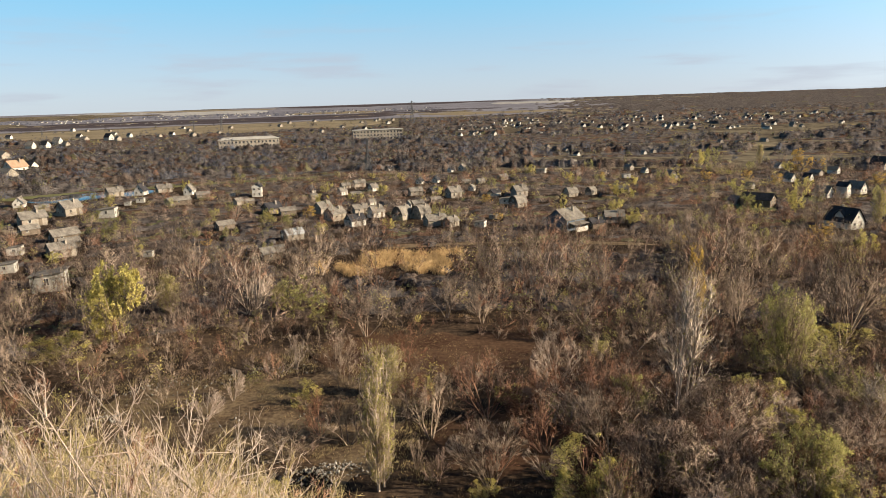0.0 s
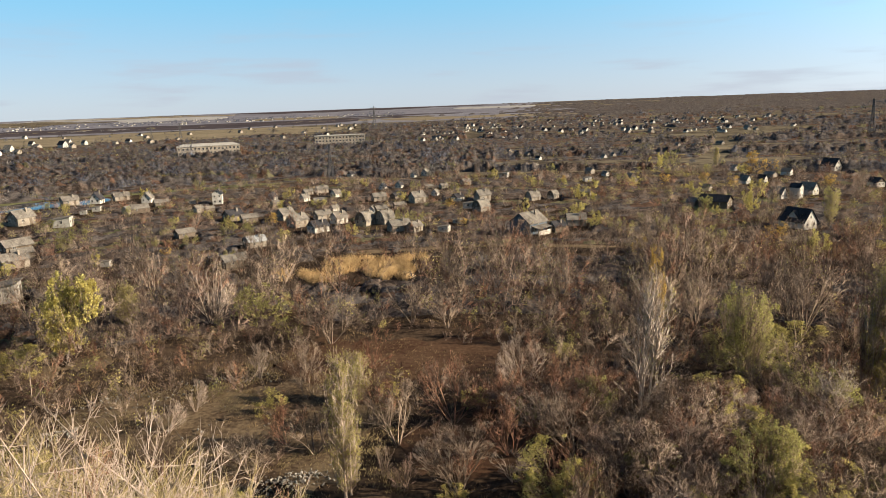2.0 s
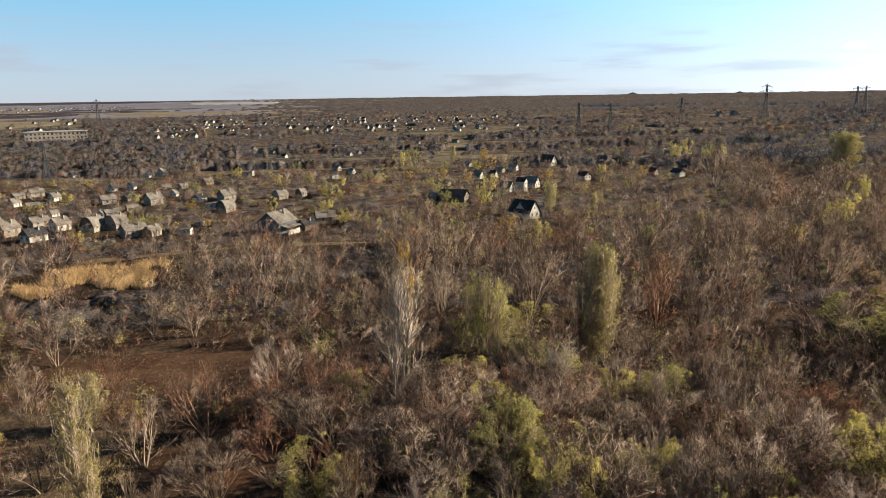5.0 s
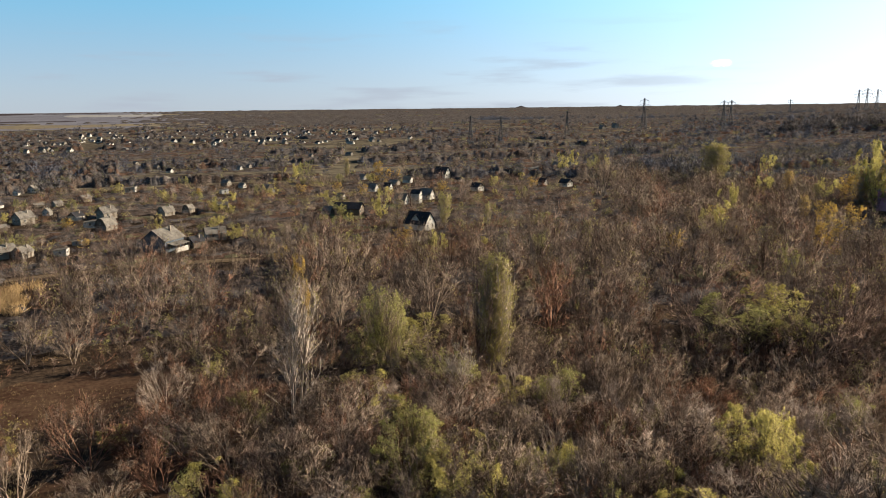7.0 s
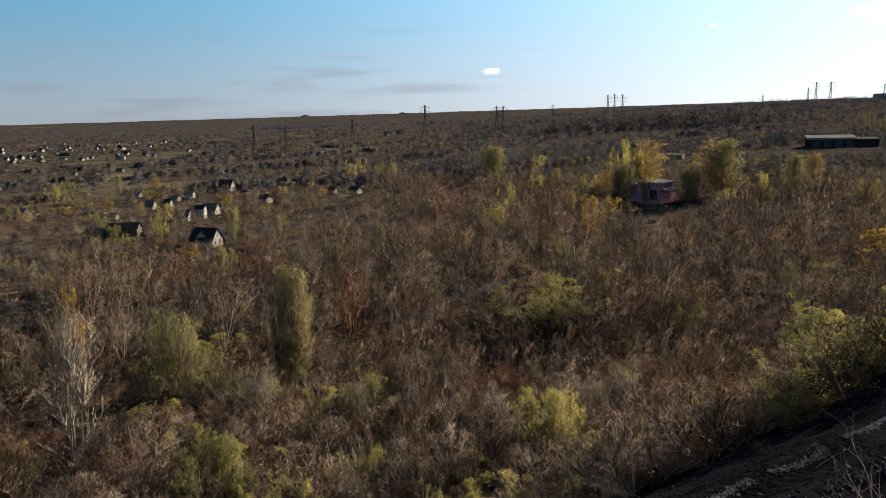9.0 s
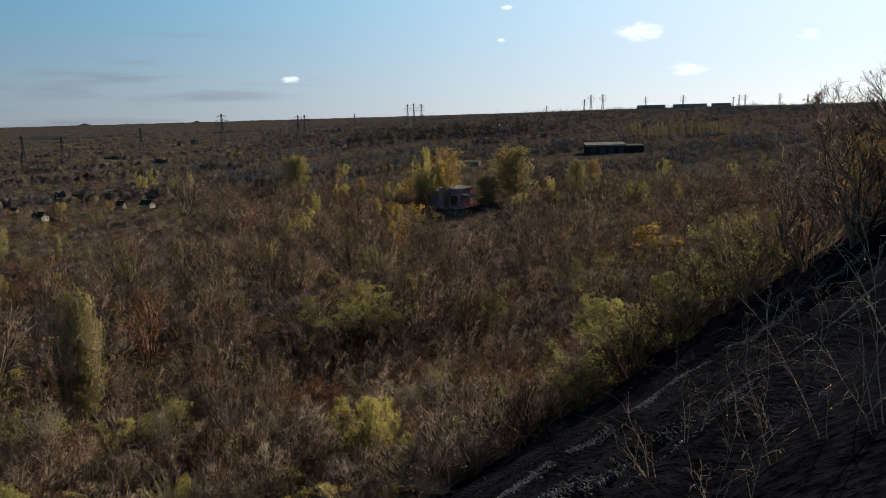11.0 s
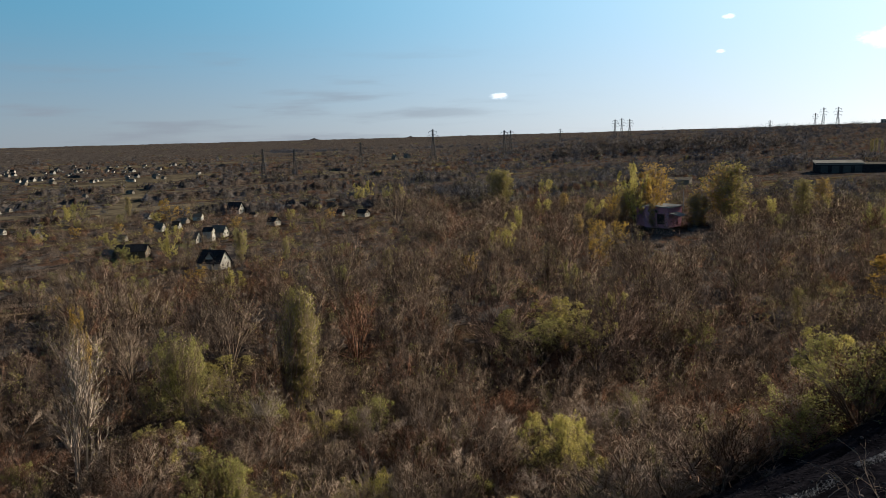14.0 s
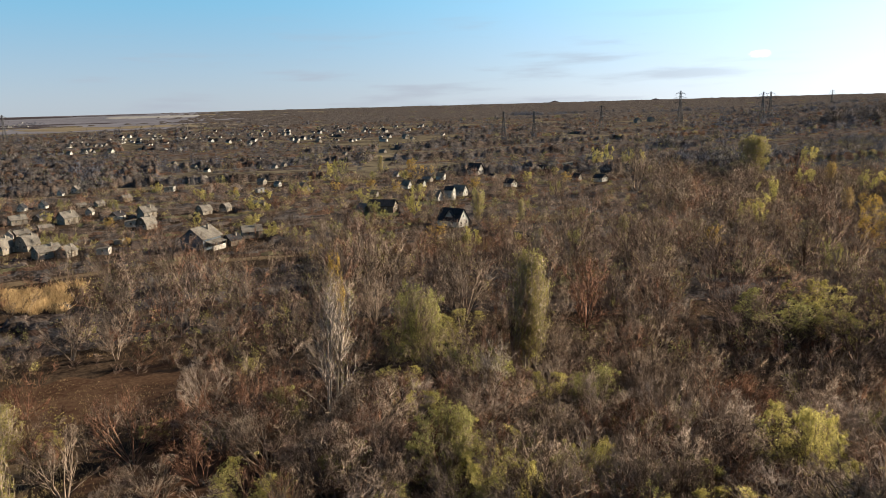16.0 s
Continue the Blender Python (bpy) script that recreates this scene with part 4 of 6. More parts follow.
for rows in (GARDENS_WEST_A, GARDENS_WEST_B, GARDENS_MID_A, GARDENS_MID_B, GARDENS_EAST_A, GARDENS_FAR_A, GARDENS_FAR_B):
    for kind, az, r, width in rows:
        settle(kind, az, r, width, rng)
settle("p", -12.5, 186, 5.2, rng)
for _ in range(90):  # the far village, house by house
    settle(str(rng.choice(["w", "w", "d", "g", "r"])), rng.uniform(1, 29), rng.uniform(690, 1180), rng.uniform(3.6, 5.8), rng)
for _ in range(26):
    settle(str(rng.choice(["w", "g", "s"])), rng.uniform(-33, -4), rng.uniform(900, 1400), rng.uniform(5, 8), rng)
for kind in HOUSES:  # a house of each kind stands somewhere, none at the lookout
    for k, ob in enumerate(HOUSES[kind]):
        if (kind, k) not in used:
            for o in (*ob.children_recursive, ob):
                bpy.data.objects.remove(o)


def stand(ob, az, r, turn, s=1.0):
    x, y = at(az, r)
    ob.matrix_basis = pose(x, y, float(plain(x, y)), 0, 0, -az + turn) @ Matrix.Diagonal((s, s, s, 1))
    house_spots.append((x, y, 6.0))
    return ob


def hamlet(label, count, az0, az1, r0, r1, wide, seed):
    """Small far houses with gable roofs, joined."""
    rng = np.random.default_rng(seed)
    V, F, I = [], [], []
    for k in range(count):
        az, r = rng.uniform(az0, az1), rng.uniform(r0, r1)
        x, y = at(az, r)
        w, d, h = wide * rng.uniform(0.35, 0.6), wide * rng.uniform(0.5, 0.8), wide * rng.uniform(0.4, 0.55)
        a = radians(-az + rng.uniform(20, 70))
        body = np.array([(sx * w, sy * d, sz) for sy in (-1, 1) for sx, sz in ((-1, -0.5), (-1, h), (1, h), (1, -0.5), (0, h * 1.8))])
        lid = np.array([(sx * w * 1.15, sy * d * 1.12, sz) for sy in (-1, 1) for sx, sz in ((-1, h * 0.9), (0, h * 1.9), (1, h * 0.9))])
        v = np.concatenate([body, lid])
        v = np.stack([v[:, 0] * math.cos(a) - v[:, 1] * math.sin(a) + x, v[:, 0] * math.sin(a) + v[:, 1] * math.cos(a) + y, v[:, 2] + float(plain(x, y))], 1)
        f = [(0, 3, 2, 1), (5, 6, 7, 8), (0, 1, 6, 5), (2, 3, 8, 7), (1, 2, 4, 4), (6, 9, 7, 7), (10, 11, 14, 13), (11, 12, 15, 14)]
        V.append(v), F.append(np.array([(p, q, s, t) for p, q, s, t in f]) + 16 * k), I.append([0] * 6 + [1 + k % 2] * 2)
    F = np.concatenate(F)
    tri = np.concatenate([F[:, :3], F[:, (0, 2, 3)]])
    mat = np.concatenate([np.concatenate(I)] * 2)
    ok = tri[:, 1] != tri[:, 2]
    ob = new("hamlet", mesh_from("hamlet", np.concatenate(V), tri[ok], [M_LIME, M_SLATE, M_DARKROOF], mat[ok]))
    return tagged(ob, label, "houses", kind="stuff")


hamlet("far garden houses of the village, pale walls", 130, 1, 29, 680, 1200, 2.9, 1)
hamlet("far hamlet beyond the ploughed land", 130, -34, -1, 1980, 2520, 3.8, 2)
big = house("large garden house with faded blue front and slate roof", 6.6, 7.4, 3.2, 2.4, wall=M_BLUE, porch=True, windows=2)
stand(big, 9.6, 186, -38)
dark = house("big dark-roofed house with white gable and dormer", 5.6, 9.0, 2.4, 3.6, wall=M_LIME, cover=M_DARKROOF, dormer=True)
stand(dark, 29.6, 202, 52, 0.84)
barn = house("long dark barn with sagging tarred roof", 5.0, 8.5, 2.4, 1.6, wall=M_WOOD, cover=M_DARKROOF, chimney=False)
stand(barn, 23.9, 229, 72)


def block(name, label, w, d, h, floors, bays, wall, cover, hip=1.2, category="building"):
    """A long public building with rows of windows and a low hipped roof."""
    ob = new(name)
    part("wall", box(bmesh.new(), -w / 2, w / 2, -d / 2, d / 2, -0.6, h), wall, ob)
    bm = bmesh.new()
    lo = [bm.verts.new(c) for c in ((-w / 2 - 0.6, -d / 2 - 0.6, h), (w / 2 + 0.6, -d / 2 - 0.6, h), (w / 2 + 0.6, d / 2 + 0.6, h), (-w / 2 - 0.6, d / 2 + 0.6, h))]
    up = [bm.verts.new((c.co.x, c.co.y, h + 0.3)) for c in lo]
    top = [bm.verts.new((-w / 2 + d * 0.4, 0, h + 0.3 + hip)), bm.verts.new((w / 2 - d * 0.4, 0, h + 0.3 + hip))]
    bm.faces.new(lo[::-1])
    for i in range(4):
        bm.faces.new((lo[i], lo[(i + 1) % 4], up[(i + 1) % 4], up[i]))
    bm.faces.new((up[0], up[1], top[1], top[0]))
    bm.faces.new((up[2], up[3], top[0], top[1]))
    bm.faces.new((up[1], up[2], top[1]))
    bm.faces.new((up[3], up[0], top[0]))
    part("roof", bm, cover, ob)
    for f in range(floors):
        for b in range(bays):
            window_on(ob, -w / 2 + (b + 0.5) * w / bays, -d / 2, 0.9 + f * (h - 0.4) / floors, w / bays * 0.5, (h / floors) * 0.55, 0)
    return tagged(ob, label, category)


school = block("school_building", "long pale two-storey building with grey hip roof", 50, 13, 7.4, 2, 16, M_BRICK, M_CONCRETE, 2.0)
stand(school, -15.3, 636, 4)
works = block("works_building", "long pale three-storey building with flat roof", 47, 12, 9.4, 3, 15, M_BRICK, M_CONCRETE, 0.6)
stand(works, -5.3, 690, 3)
for az, w in ((80.4, 60), (83.2, 70), (85.4, 40)):
    x, y = at(az, 1680)
    ob = block("apartment_block", "grey panel apartment block on the far hill", w, 14, 13, 4, int(w / 5), M_LIME, M_CONCRETE, 0.4)
    ob.matrix_basis = pose(x, y, float(plain(x, y)) - 1, 0, 0, -az)

# the pink depot and its outbuilding
depot = new("depot_building")
part("wall", box(bmesh.new(), -4.2, 4.6, -5, 5, -2.4, 5.6), M_PINK, depot)
part("wall", box(bmesh.new(), -9.2, -4.21, -2, 5, -2.4, 4.6), M_PINK, depot)
bm = box(bmesh.new(), -4.7, 5.1, -5.5, 5.5, 5.62, 5.9, pose(0, 0, 0, 0, 2, 0))
part("roof", bm, M_TIN, depot, "white sheet-metal flat roof")
part("roof", box(bmesh.new(), -9.6, -4.72, -2.4, 5.4, 4.62, 4.85), M_TIN, depot, "white sheet-metal flat roof")
part("gate", box(bmesh.new(), 0.6, 3.4, -5.08, -4.98, -0.3, 3.2), M_DARKROOF, depot, "dark steel gate")
part("canopy", prism(bmesh.new(), [(4.6, 3.4), (8.6, 2.6), (8.6, 2.8), (4.6, 3.6)], -4, 2), M_TIN, depot, "white lean-to canopy")
for k in range(3):
    window_on(depot, -2.6 + k * 1.4, -5, 3.6, 1.0, 1.1, 0)
part("pole", box(bmesh.new(), 5.0, 5.16, 5.1, 5.26, 0, 11), M_PALESTEEL, depot, "pale steel mast")
tagged(depot, "pink plastered depot with white metal roof", "building")
stand(depot, 65.2, 262, -28).location.z += 1.6
house_spots.append((*(float(c) for c in at(65.0, 255)), 12.0))
outhouse = house("low brick outbuilding behind the depot", 7, 15, 3.2, 1.0, roof="shed", wall=M_BRICK, chimney=False)
stand(outhouse, 66.3, 470, 75)
hangar = new("hangar")
part("wall", box(bmesh.new(), -15, 15, -9, 9, -4, 6), M_DARKROOF, hangar, "dark sheet walls")
part("roof", box(bmesh.new(), -15.5, 15.5, -9.6, 9.6, 6.02, 6.5, pose(0, 0, 0, 6, 0, 0)), M_CONCRETE, hangar, "pale weathered metal roof")
part("wing", box(bmesh.new(), 15.02, 29, -7, 9, -4, 5), M_DARKROOF, hangar, "dark lower wing")
part("wing_roof", box(bmesh.new(), 15.6, 29.5, -7.5, 9.5, 5.02, 5.4, pose(0, 0, 0, 2, 0, 0)), M_SLATE, hangar)
for k in range(4):
    part("gate", box(bmesh.new(), -12 + k * 7, -7.5 + k * 7, -9.1, -8.98, -0.8, 4.2), M_STEEL, hangar, "rusty steel gate")
tagged(hangar, "dark industrial hangar with pale roof", "hangar")
stand(hangar, 77.0, 575, 8).location.z += 1.0


def spoil_tip(az, r, high, wide):
    """A far pit's waste tip: a flattened cone with gullies."""
    V, F = sheet(np.linspace(0.06, 1, 9), np.radians(np.linspace(0, 360, 33)), lambda q, a: (wide / 2 * q * np.cos(a), wide / 2 * q * np.sin(a), high * (1 - q) ** 0.9 * (1 + 0.1 * np.sin(7 * a + 5 * q))))
    ob = new("spoil_tip", mesh_from("spoil_tip", V, F, [M_PLOUGH]))
    x, y = at(az, r)
    ob.matrix_basis = pose(x, y, float(plain(x, y)) - 1)
    smooth_shade(ob.data)
    return tagged(ob, "far conical tip of pit waste on the skyline", "spoil tip")


spoil_tip(37.8, 4400, 13, 80)
spoil_tip(45.4, 4100, 12, 70)


# ---- power line ----
def strut(bm, a, b, r):
    """Adds a thin square bar from a to b."""
    a, b = Vector(a), Vector(b)
    m = Matrix.Translation((a + b) / 2) @ (b - a).to_track_quat("Z", "Y").to_matrix().to_4x4() @ Matrix.Diagonal((2 * r, 2 * r, (b - a).length, 1))
    bmesh.ops.create_cube(bm, size=1, matrix=m)


def pylon():
    """A lattice pylon 30 m high, with three arms."""
    ob = new("power_pylon")
    foot, waist, H = 2.6, 0.75, 30.0
    wide = lambda z: foot + (waist - foot) * min(z / 19, 1) - 0.35 * max(0, (z - 19) / 11)
    corner = lambda k, z: (wide(z) * (1, 1, -1, -1)[k], wide(z) * (1, -1, -1, 1)[k], z)
    for k in range(4):
        bm = bmesh.new()
        for z0, z1 in ((-0.5, 10), (10, 19), (19, 30)):
            strut(bm, corner(k, z0), corner(k, z1), 0.13)
        part("leg", bm, M_STEEL, ob)
    bm = bmesh.new()
    zs = [0, 5, 9.5, 13.5, 17, 20, 23, 26, 29]
    for z0, z1 in zip(zs, zs[1:]):
        for k in range(4):
            q = (k + 1) % 4
            strut(bm, corner(k, z0), corner(q, z1), 0.06)
            strut(bm, corner(q, z0), corner(k, z1), 0.06)
            strut(bm, corner(k, z1), corner(q, z1), 0.055)
    part("lattice", bm, M_STEEL, ob)
    for z, s in ((19.5, 4.6), (23.5, 6.0), (27.5, 4.2)):
        for k in (-1, 1):
            bm = bmesh.new()
            for y in (-0.6, 0.6):
                strut(bm, (k * 0.2, y, z), (k * s, 0, z), 0.11)
                strut(bm, (k * 0.2, y, z + 1.6), (k * s, 0, z), 0.085)
            arm = part("arm", bm, M_STEEL, ob)
            bm = bmesh.new()
            strut(bm, (k * s, 0, z), (k * s, 0, z - 1.8), 0.1)
            part("insulator", bm, M_GLASS, arm, "hanging insulator string")
    return tagged(ob, "grey steel lattice power pylon", "pylon", "power line pylons")


first = None
for az, r, h in PYLONS_A + PYLONS_B:
    x, y = at(az, r)
    s = h / 30
    m = pose(x, y, float(plain(x, y)), 0, 0, -az + 20) @ Matrix.Diagonal((s, s, s, 1))
    first = copy_thing(first, m) if first else pylon()
    first.matrix_basis = m

rng = np.random.default_rng(77)
for k in range(22):
    a, r = rng.uniform(-33, 40), rng.uniform(178, 320)
    mat, words = ((M_GREEN, "small green grass plot between garden houses"), (M_STRAW, "small straw-coloured garden plot"), (M_RUSTY, "dug brown garden plot"))[k % 3]
    patch("plot", a, a + rng.uniform(1.2, 3.2), r, r + rng.uniform(5, 13), mat, words, 200 + k, ragged=0.1, lift=0.3, category="garden plot")

# ---- trees and shrubs one by one ----
rng = np.random.default_rng(11)
spots = []
for rows in (TREES_A, TREES_B, TREES_C, TREES_D, TREES_E):
    for kind, az, r, height, width in rows:
        ob = plant(kind, az, r, height, width, rng)
        spots.append((*at(az, r), width * 0.6))


def free(x, y, near=1.0):
    """Whether a place is clear of houses and of the trees set by hand."""
    if not all((x - a) ** 2 + (y - b) ** 2 > (c * near) ** 2 for a, b, c in spots):
        return False
    r = math.hypot(x, y)
    for a, b, c in house_spots:
        if abs(x - a) > 22 or abs(y - b) > 22:
            continue
        if (x - a) ** 2 + (y - b) ** 2 < c * c:
            return False
        # the yards before the houses, on the lookout's side, are mostly open
        d = math.hypot(a, b)
        if 0 < d - r < 13 and abs(x * b - y * a) / d < c * 0.8 and (int(x * 7 + y * 3) % 2):
            return False
    return True


def thickness(az, r):
    """How dense the thicket stands there, 0 to 1."""
    edge = 3 * math.sin(az * 0.9) + 2 * math.sin(az * 2.3 + 1)
    if -29 < az < -4 and r < 87 + edge:
        return 0.1
    if -11 < az < 7.5 and 86 < r < 101 + edge:
        return 0.12
    if -4 < az < 12 and r < 73 + edge:
        return 0.3
    if az < 11 and r < 110:
        return 0.75
    if 48.5 < az < 60.5 and 102 < r < 122 + edge:
        return 0.05
    if -9.5 < az < 1.5 and 114 < r < 138:
        return 0.45
    if -6 < az < 17 and 152 < r < 172:
        return 0.3
    if az < -20 and 312 < r < 356:
        return 0.03
    if 22 < az < 36 and 160 < r < 184:
        return 0.12
    if 61.5 < az < 69 and 195 < r < 262:
        return 0.06
    if 70 < az < 78 and 205 < r < 262 and math.sin(r * 0.17 + az) > -0.4:
        return 0.2
    if -12 < az < 2.5 and 138 < r < 160:
        return 0.05 if r > 145 else 0.4
    if r > 165 and r < 330 and az < 16:
        return 0.6
    return 1.0


for kind, az, r, height, width in (("vase", 91, 62, 10, 8), ("olive", 86.5, 60, 8, 8), ("brown", 94.5, 58, 11, 9), ("brown", 81, 66, 7, 7), ("vase", 84, 72, 9, 8),
                                   ("russet", 75, 70, 6, 7), ("olive", 69, 66, 5, 6), ("brown", 89, 80, 9, 10), ("amber", 96, 75, 8, 8), ("brown", 78, 58, 5, 6), ("vase", 98, 66, 12, 9)):
    plant(kind, az, r, height, width, rng)
    spots.append((*at(az, r), width * 0.3))
for kind, az, r, height, width in (("golden_poplar", 62.3, 268, 13, 5.5), ("amber", 61.5, 275, 11, 8), ("golden_poplar", 63.5, 272, 12, 5), ("golden_poplar", 67.6, 258, 12.5, 6.5), ("golden_poplar", 68.1, 262, 11, 6),
                                   ("golden", 60.2, 280, 9, 8), ("golden_poplar", 58.8, 232, 8, 3.4), ("amber", 59.8, 228, 7, 4), ("golden_poplar", 64.4, 256, 10, 2.6), ("golden", 72.5, 285, 9, 9),
                                   ("golden_poplar", 57.6, 300, 10, 3.6), ("golden", 56.0, 290, 8, 7), ("golden", 70.5, 250, 6, 6)):
    plant(kind, az, r, height, width, rng)
    spots.append((*at(az, r), width * 0.3))
for kind, az, r, height, width in (("golden", -26.0, 114.0, 11.2, 7.4), ("golden", -26.8, 115.0, 9.5, 7.0), ("poplar", -22.3, 123.6, 7.2, 3.0), ("amber", 19.6, 101.6, 13.6, 3.0), ("olive", -13.2, 115.5, 5.6, 8.0), ("olive", -29.6, 108.4, 3.6, 6.0), ("poplar", 35.4, 88.0, 13.5, 3.6), ("olive", 26.9, 91.0, 10.2, 6.8), ("olive", 28.6, 59.8, 7.2, 6.8), ("poplar", 36.3, 89.5, 15, 3.6), ("poplar", -6.4, 58.6, 9, 2.0), ("olive", 57.6, 108, 5, 9), ("olive", 55.8, 110, 4.4, 8), ("golden", 24.5, 92, 4.5, 5), ("olive", 30.4, 84, 4, 5)):
    plant(kind, az, r, height, width, rng)
    spots.append((*at(az, r), width * 0.4))
# fruit trees and bushes in the gardens
planted = 0
while planted < 300:
    az, r = rng.uniform(-36, 42), rng.uniform(168, 350)
    x, y = at(az, r)
    if not free(x, y, 0.5) or (-10 < az < 17 and r < 174):
        continue
    kind = str(rng.choice(["golden", "olive", "vase", "brown", "russet", "amber", "pale"], p=[0.13, 0.2, 0.2, 0.14, 0.22, 0.03, 0.08]))
    h = rng.uniform(2.2, 5.2)
    plant(kind, az, r, h, h * rng.uniform(0.8, 1.3), rng, "trees and bushes in the gardens")
    spots.append((x, y, 1.0))
    planted += 1
for kind, az, r, height, width in (("olive", 73, 60, 5, 6), ("golden", 79, 57, 6, 6), ("olive", 83.5, 55, 6, 7), ("brown", 88, 55, 7, 7), ("brown", 92, 52, 7, 8), ("vase", 95, 50, 8, 8), ("brown", 76, 55, 5, 6),
                                   ("brown", 86, 66, 9, 9), ("amber", 82, 86, 8, 7), ("russet", 90, 72, 9, 8), ("olive", 66, 58, 4, 5), ("brown", 70, 54, 4, 5), ("vase", 98, 58, 10, 9)):
    plant(kind, az, r, height, width, rng)
    spots.append((*at(az, r), width * 0.3))
for kind, az, r, height, width in (("golden", 59.5, 108, 6.5, 10), ("brown", 61.5, 112, 10, 11), ("golden", 57.0, 122, 6, 9), ("brown", 62.5, 105, 11, 11), ("brown", 60.3, 101, 9.5, 11), ("brown", 63.5, 116, 10, 11)):
    plant(kind, az, r, height, width, rng)
    spots.append((*at(az, r), width * 0.3))
for _ in range(46):
    az, r = rng.uniform(37, 53), rng.uniform(50, 84)
    h = rng.uniform(4.2, 6.4)
    kind = str(rng.choice(["rods", "rods", "pale", "vase"]))
    plant(kind, az, r, h * 1.15, h * (0.6 if kind == "rods" else 1.0) * rng.uniform(0.85, 1.15), rng)
    spots.append((*at(az, r), 1.2))
for _ in range(22):  # bushes along the foot of the flank
    az = rng.uniform(46, 88)
    r = rng.uniform(40, 50) / math.cos(radians(az - 18))
    h = rng.uniform(3.2, 6)
    plant(str(rng.choice(["brown", "russet", "pale", "golden", "pale", "brown"])), az, r, h, h * rng.uniform(0.9, 1.2), rng)
    spots.append((*at(az, r), 1.2))
for _ in range(20):
    az = rng.uniform(50, 86)
    r = rng.uniform(33, 39) / math.cos(radians(az - 18))
    h = rng.uniform(1.8, 3)
    plant(str(rng.choice(["pale", "pale", "russet", "golden"])), az, r, h, h * rng.uniform(0.9, 1.3), rng)
near_kinds = ["vase", "brown", "russet", "rods", "brown", "pale", "vase", "olive", "brown", "golden", "russet", "vase"]
planted, by_name = 0, {"shrub": 40, "bare": 25, "other": 0}
nearby = []
for _ in range(60000):
    if planted >= 1500:
        break
    az, r = rng.uniform(-38, 101), math.sqrt(rng.uniform(46 ** 2, 120 ** 2))
    x, y = at(az, r)
    u = x * math.sin(FALL) + y * math.cos(FALL)
    if u < (22 if az > 60 else 34) or rng.random() > thickness(az, r) or not free(x, y, 0.8):
        continue
    kind = str(rng.choice(near_kinds if az < 38 else ["vase", "pale", "rods", "brown", "brown", "russet", "vase", "olive", "pale", "russet"]))
    h = rng.uniform(2.8, 6.0) if kind not in ("vase", "rods") else rng.uniform(4, 7.6)
    if az < 11:
        h *= 0.75
    nearby.append((r, kind, az, h, h * (rng.uniform(0.45, 0.65) if kind == "rods" else rng.uniform(1.0, 1.55))))
    spots.append((x, y, 1.5))
    planted += 1
rest = []
for r, kind, az, h, w in sorted(nearby):
    shrub = "shrub" if kind in ("brown", "russet") else "bare" if kind in ("vase", "rods") else "other"
    if by_name[shrub] >= {"shrub": 220, "bare": 105, "other": 130}[shrub] or r > 95:
        rest.append((kind, az, r, h))
        continue
    by_name[shrub] += 1
    plant(kind, az, r, h, w, rng)


for _ in range(170):
    az, r = rng.uniform(16, 100), rng.uniform(118, 420)
    x, y = at(az, r)
    if thickness(az, r) < 0.5 or not free(x, y, 0.6):
        continue
    kind = str(rng.choice(["vase", "vase", "vase", "brown", "golden", "poplar", "olive", "amber"], p=[0.24, 0.24, 0.16, 0.12, 0.09, 0.05, 0.07, 0.03]))
    h = rng.uniform(5.5, 11)
    plant(kind, az, r, h, h * (0.3 if kind == "poplar" else rng.uniform(0.6, 0.9)), rng)
    spots.append((x, y, 1.5))


# ---- thickets farther off ----
def clump(kind, seed):
    """A light plant: (twigs, leaves) for thickets seen from afar."""
    rng = np.random.default_rng(seed)
    if kind == "mid":
        lv = grow(rng, [(14, 1.9, 0.45, 0.1, 0.022), (100, 1.0, 0.6, 0, 0.016), (480, 0.48, 0.95, 0, 0.0125)], 4.4, 5, 0.72, 0.045, 0.35)
        v, f, n = np.zeros((0, 3)), np.zeros((0, 3), int), 0
        for q, (p0, p1, r0, r1) in enumerate(lv):
            a, b = spikes(p0, p1, r0) if q < 2 else slivers(p0, p1, r0 * 1.2, rng)
            v, f, n = np.concatenate([v, a]), np.concatenate([f, b + n]), n + len(a)
        return v, f, rounded(v, rng, rough=0.3)
    # a rounded crown of many short sprays of twigs, on a few stems
    count, thick, length = {"back": (240, 0.026, 0.65), "middle": (210, 0.036, 0.75), "far": (100, 0.075, 0.9)}[kind]
    a, e = rng.uniform(0, 6.28, count), np.arcsin(rng.uniform(-0.1, 1, count))
    out = np.stack([np.cos(a) * np.cos(e), np.sin(a) * np.cos(e), np.sin(e)], 1)
    lobe = 1 + 0.28 * np.sin(3 * a + rng.uniform(0, 6)) + 0.2 * np.sin(5 * a + 4 * e)
    deep = rng.uniform(0.1, 1.0, count) ** 0.5
    base = out * np.array([1.9, 1.9, 2.5]) * (deep * lobe)[:, None] + np.array([0, 0, 0.5])
    way = 0.6 * out + rng.normal(size=(count, 3)) * 0.75 + np.array([0, 0, 0.35])
    tip = base + way / np.linalg.norm(way, axis=1, keepdims=True) * (length * rng.uniform(0.6, 1.3, count))[:, None]
    v, f = slivers(base, tip, thick * rng.uniform(0.7, 1.3, count), rng)
    foot = rng.normal(size=(4, 3)) * (0.3, 0.3, 0) - (0, 0, 0.2)
    v2, f2 = spikes(foot, base[:4] + (0, 0, 0.8), np.full(4, 0.05))
    v = np.concatenate([v2, v])
    return v, np.concatenate([f2, f + len(v2)]), rounded(v, rng, rough=0.3)


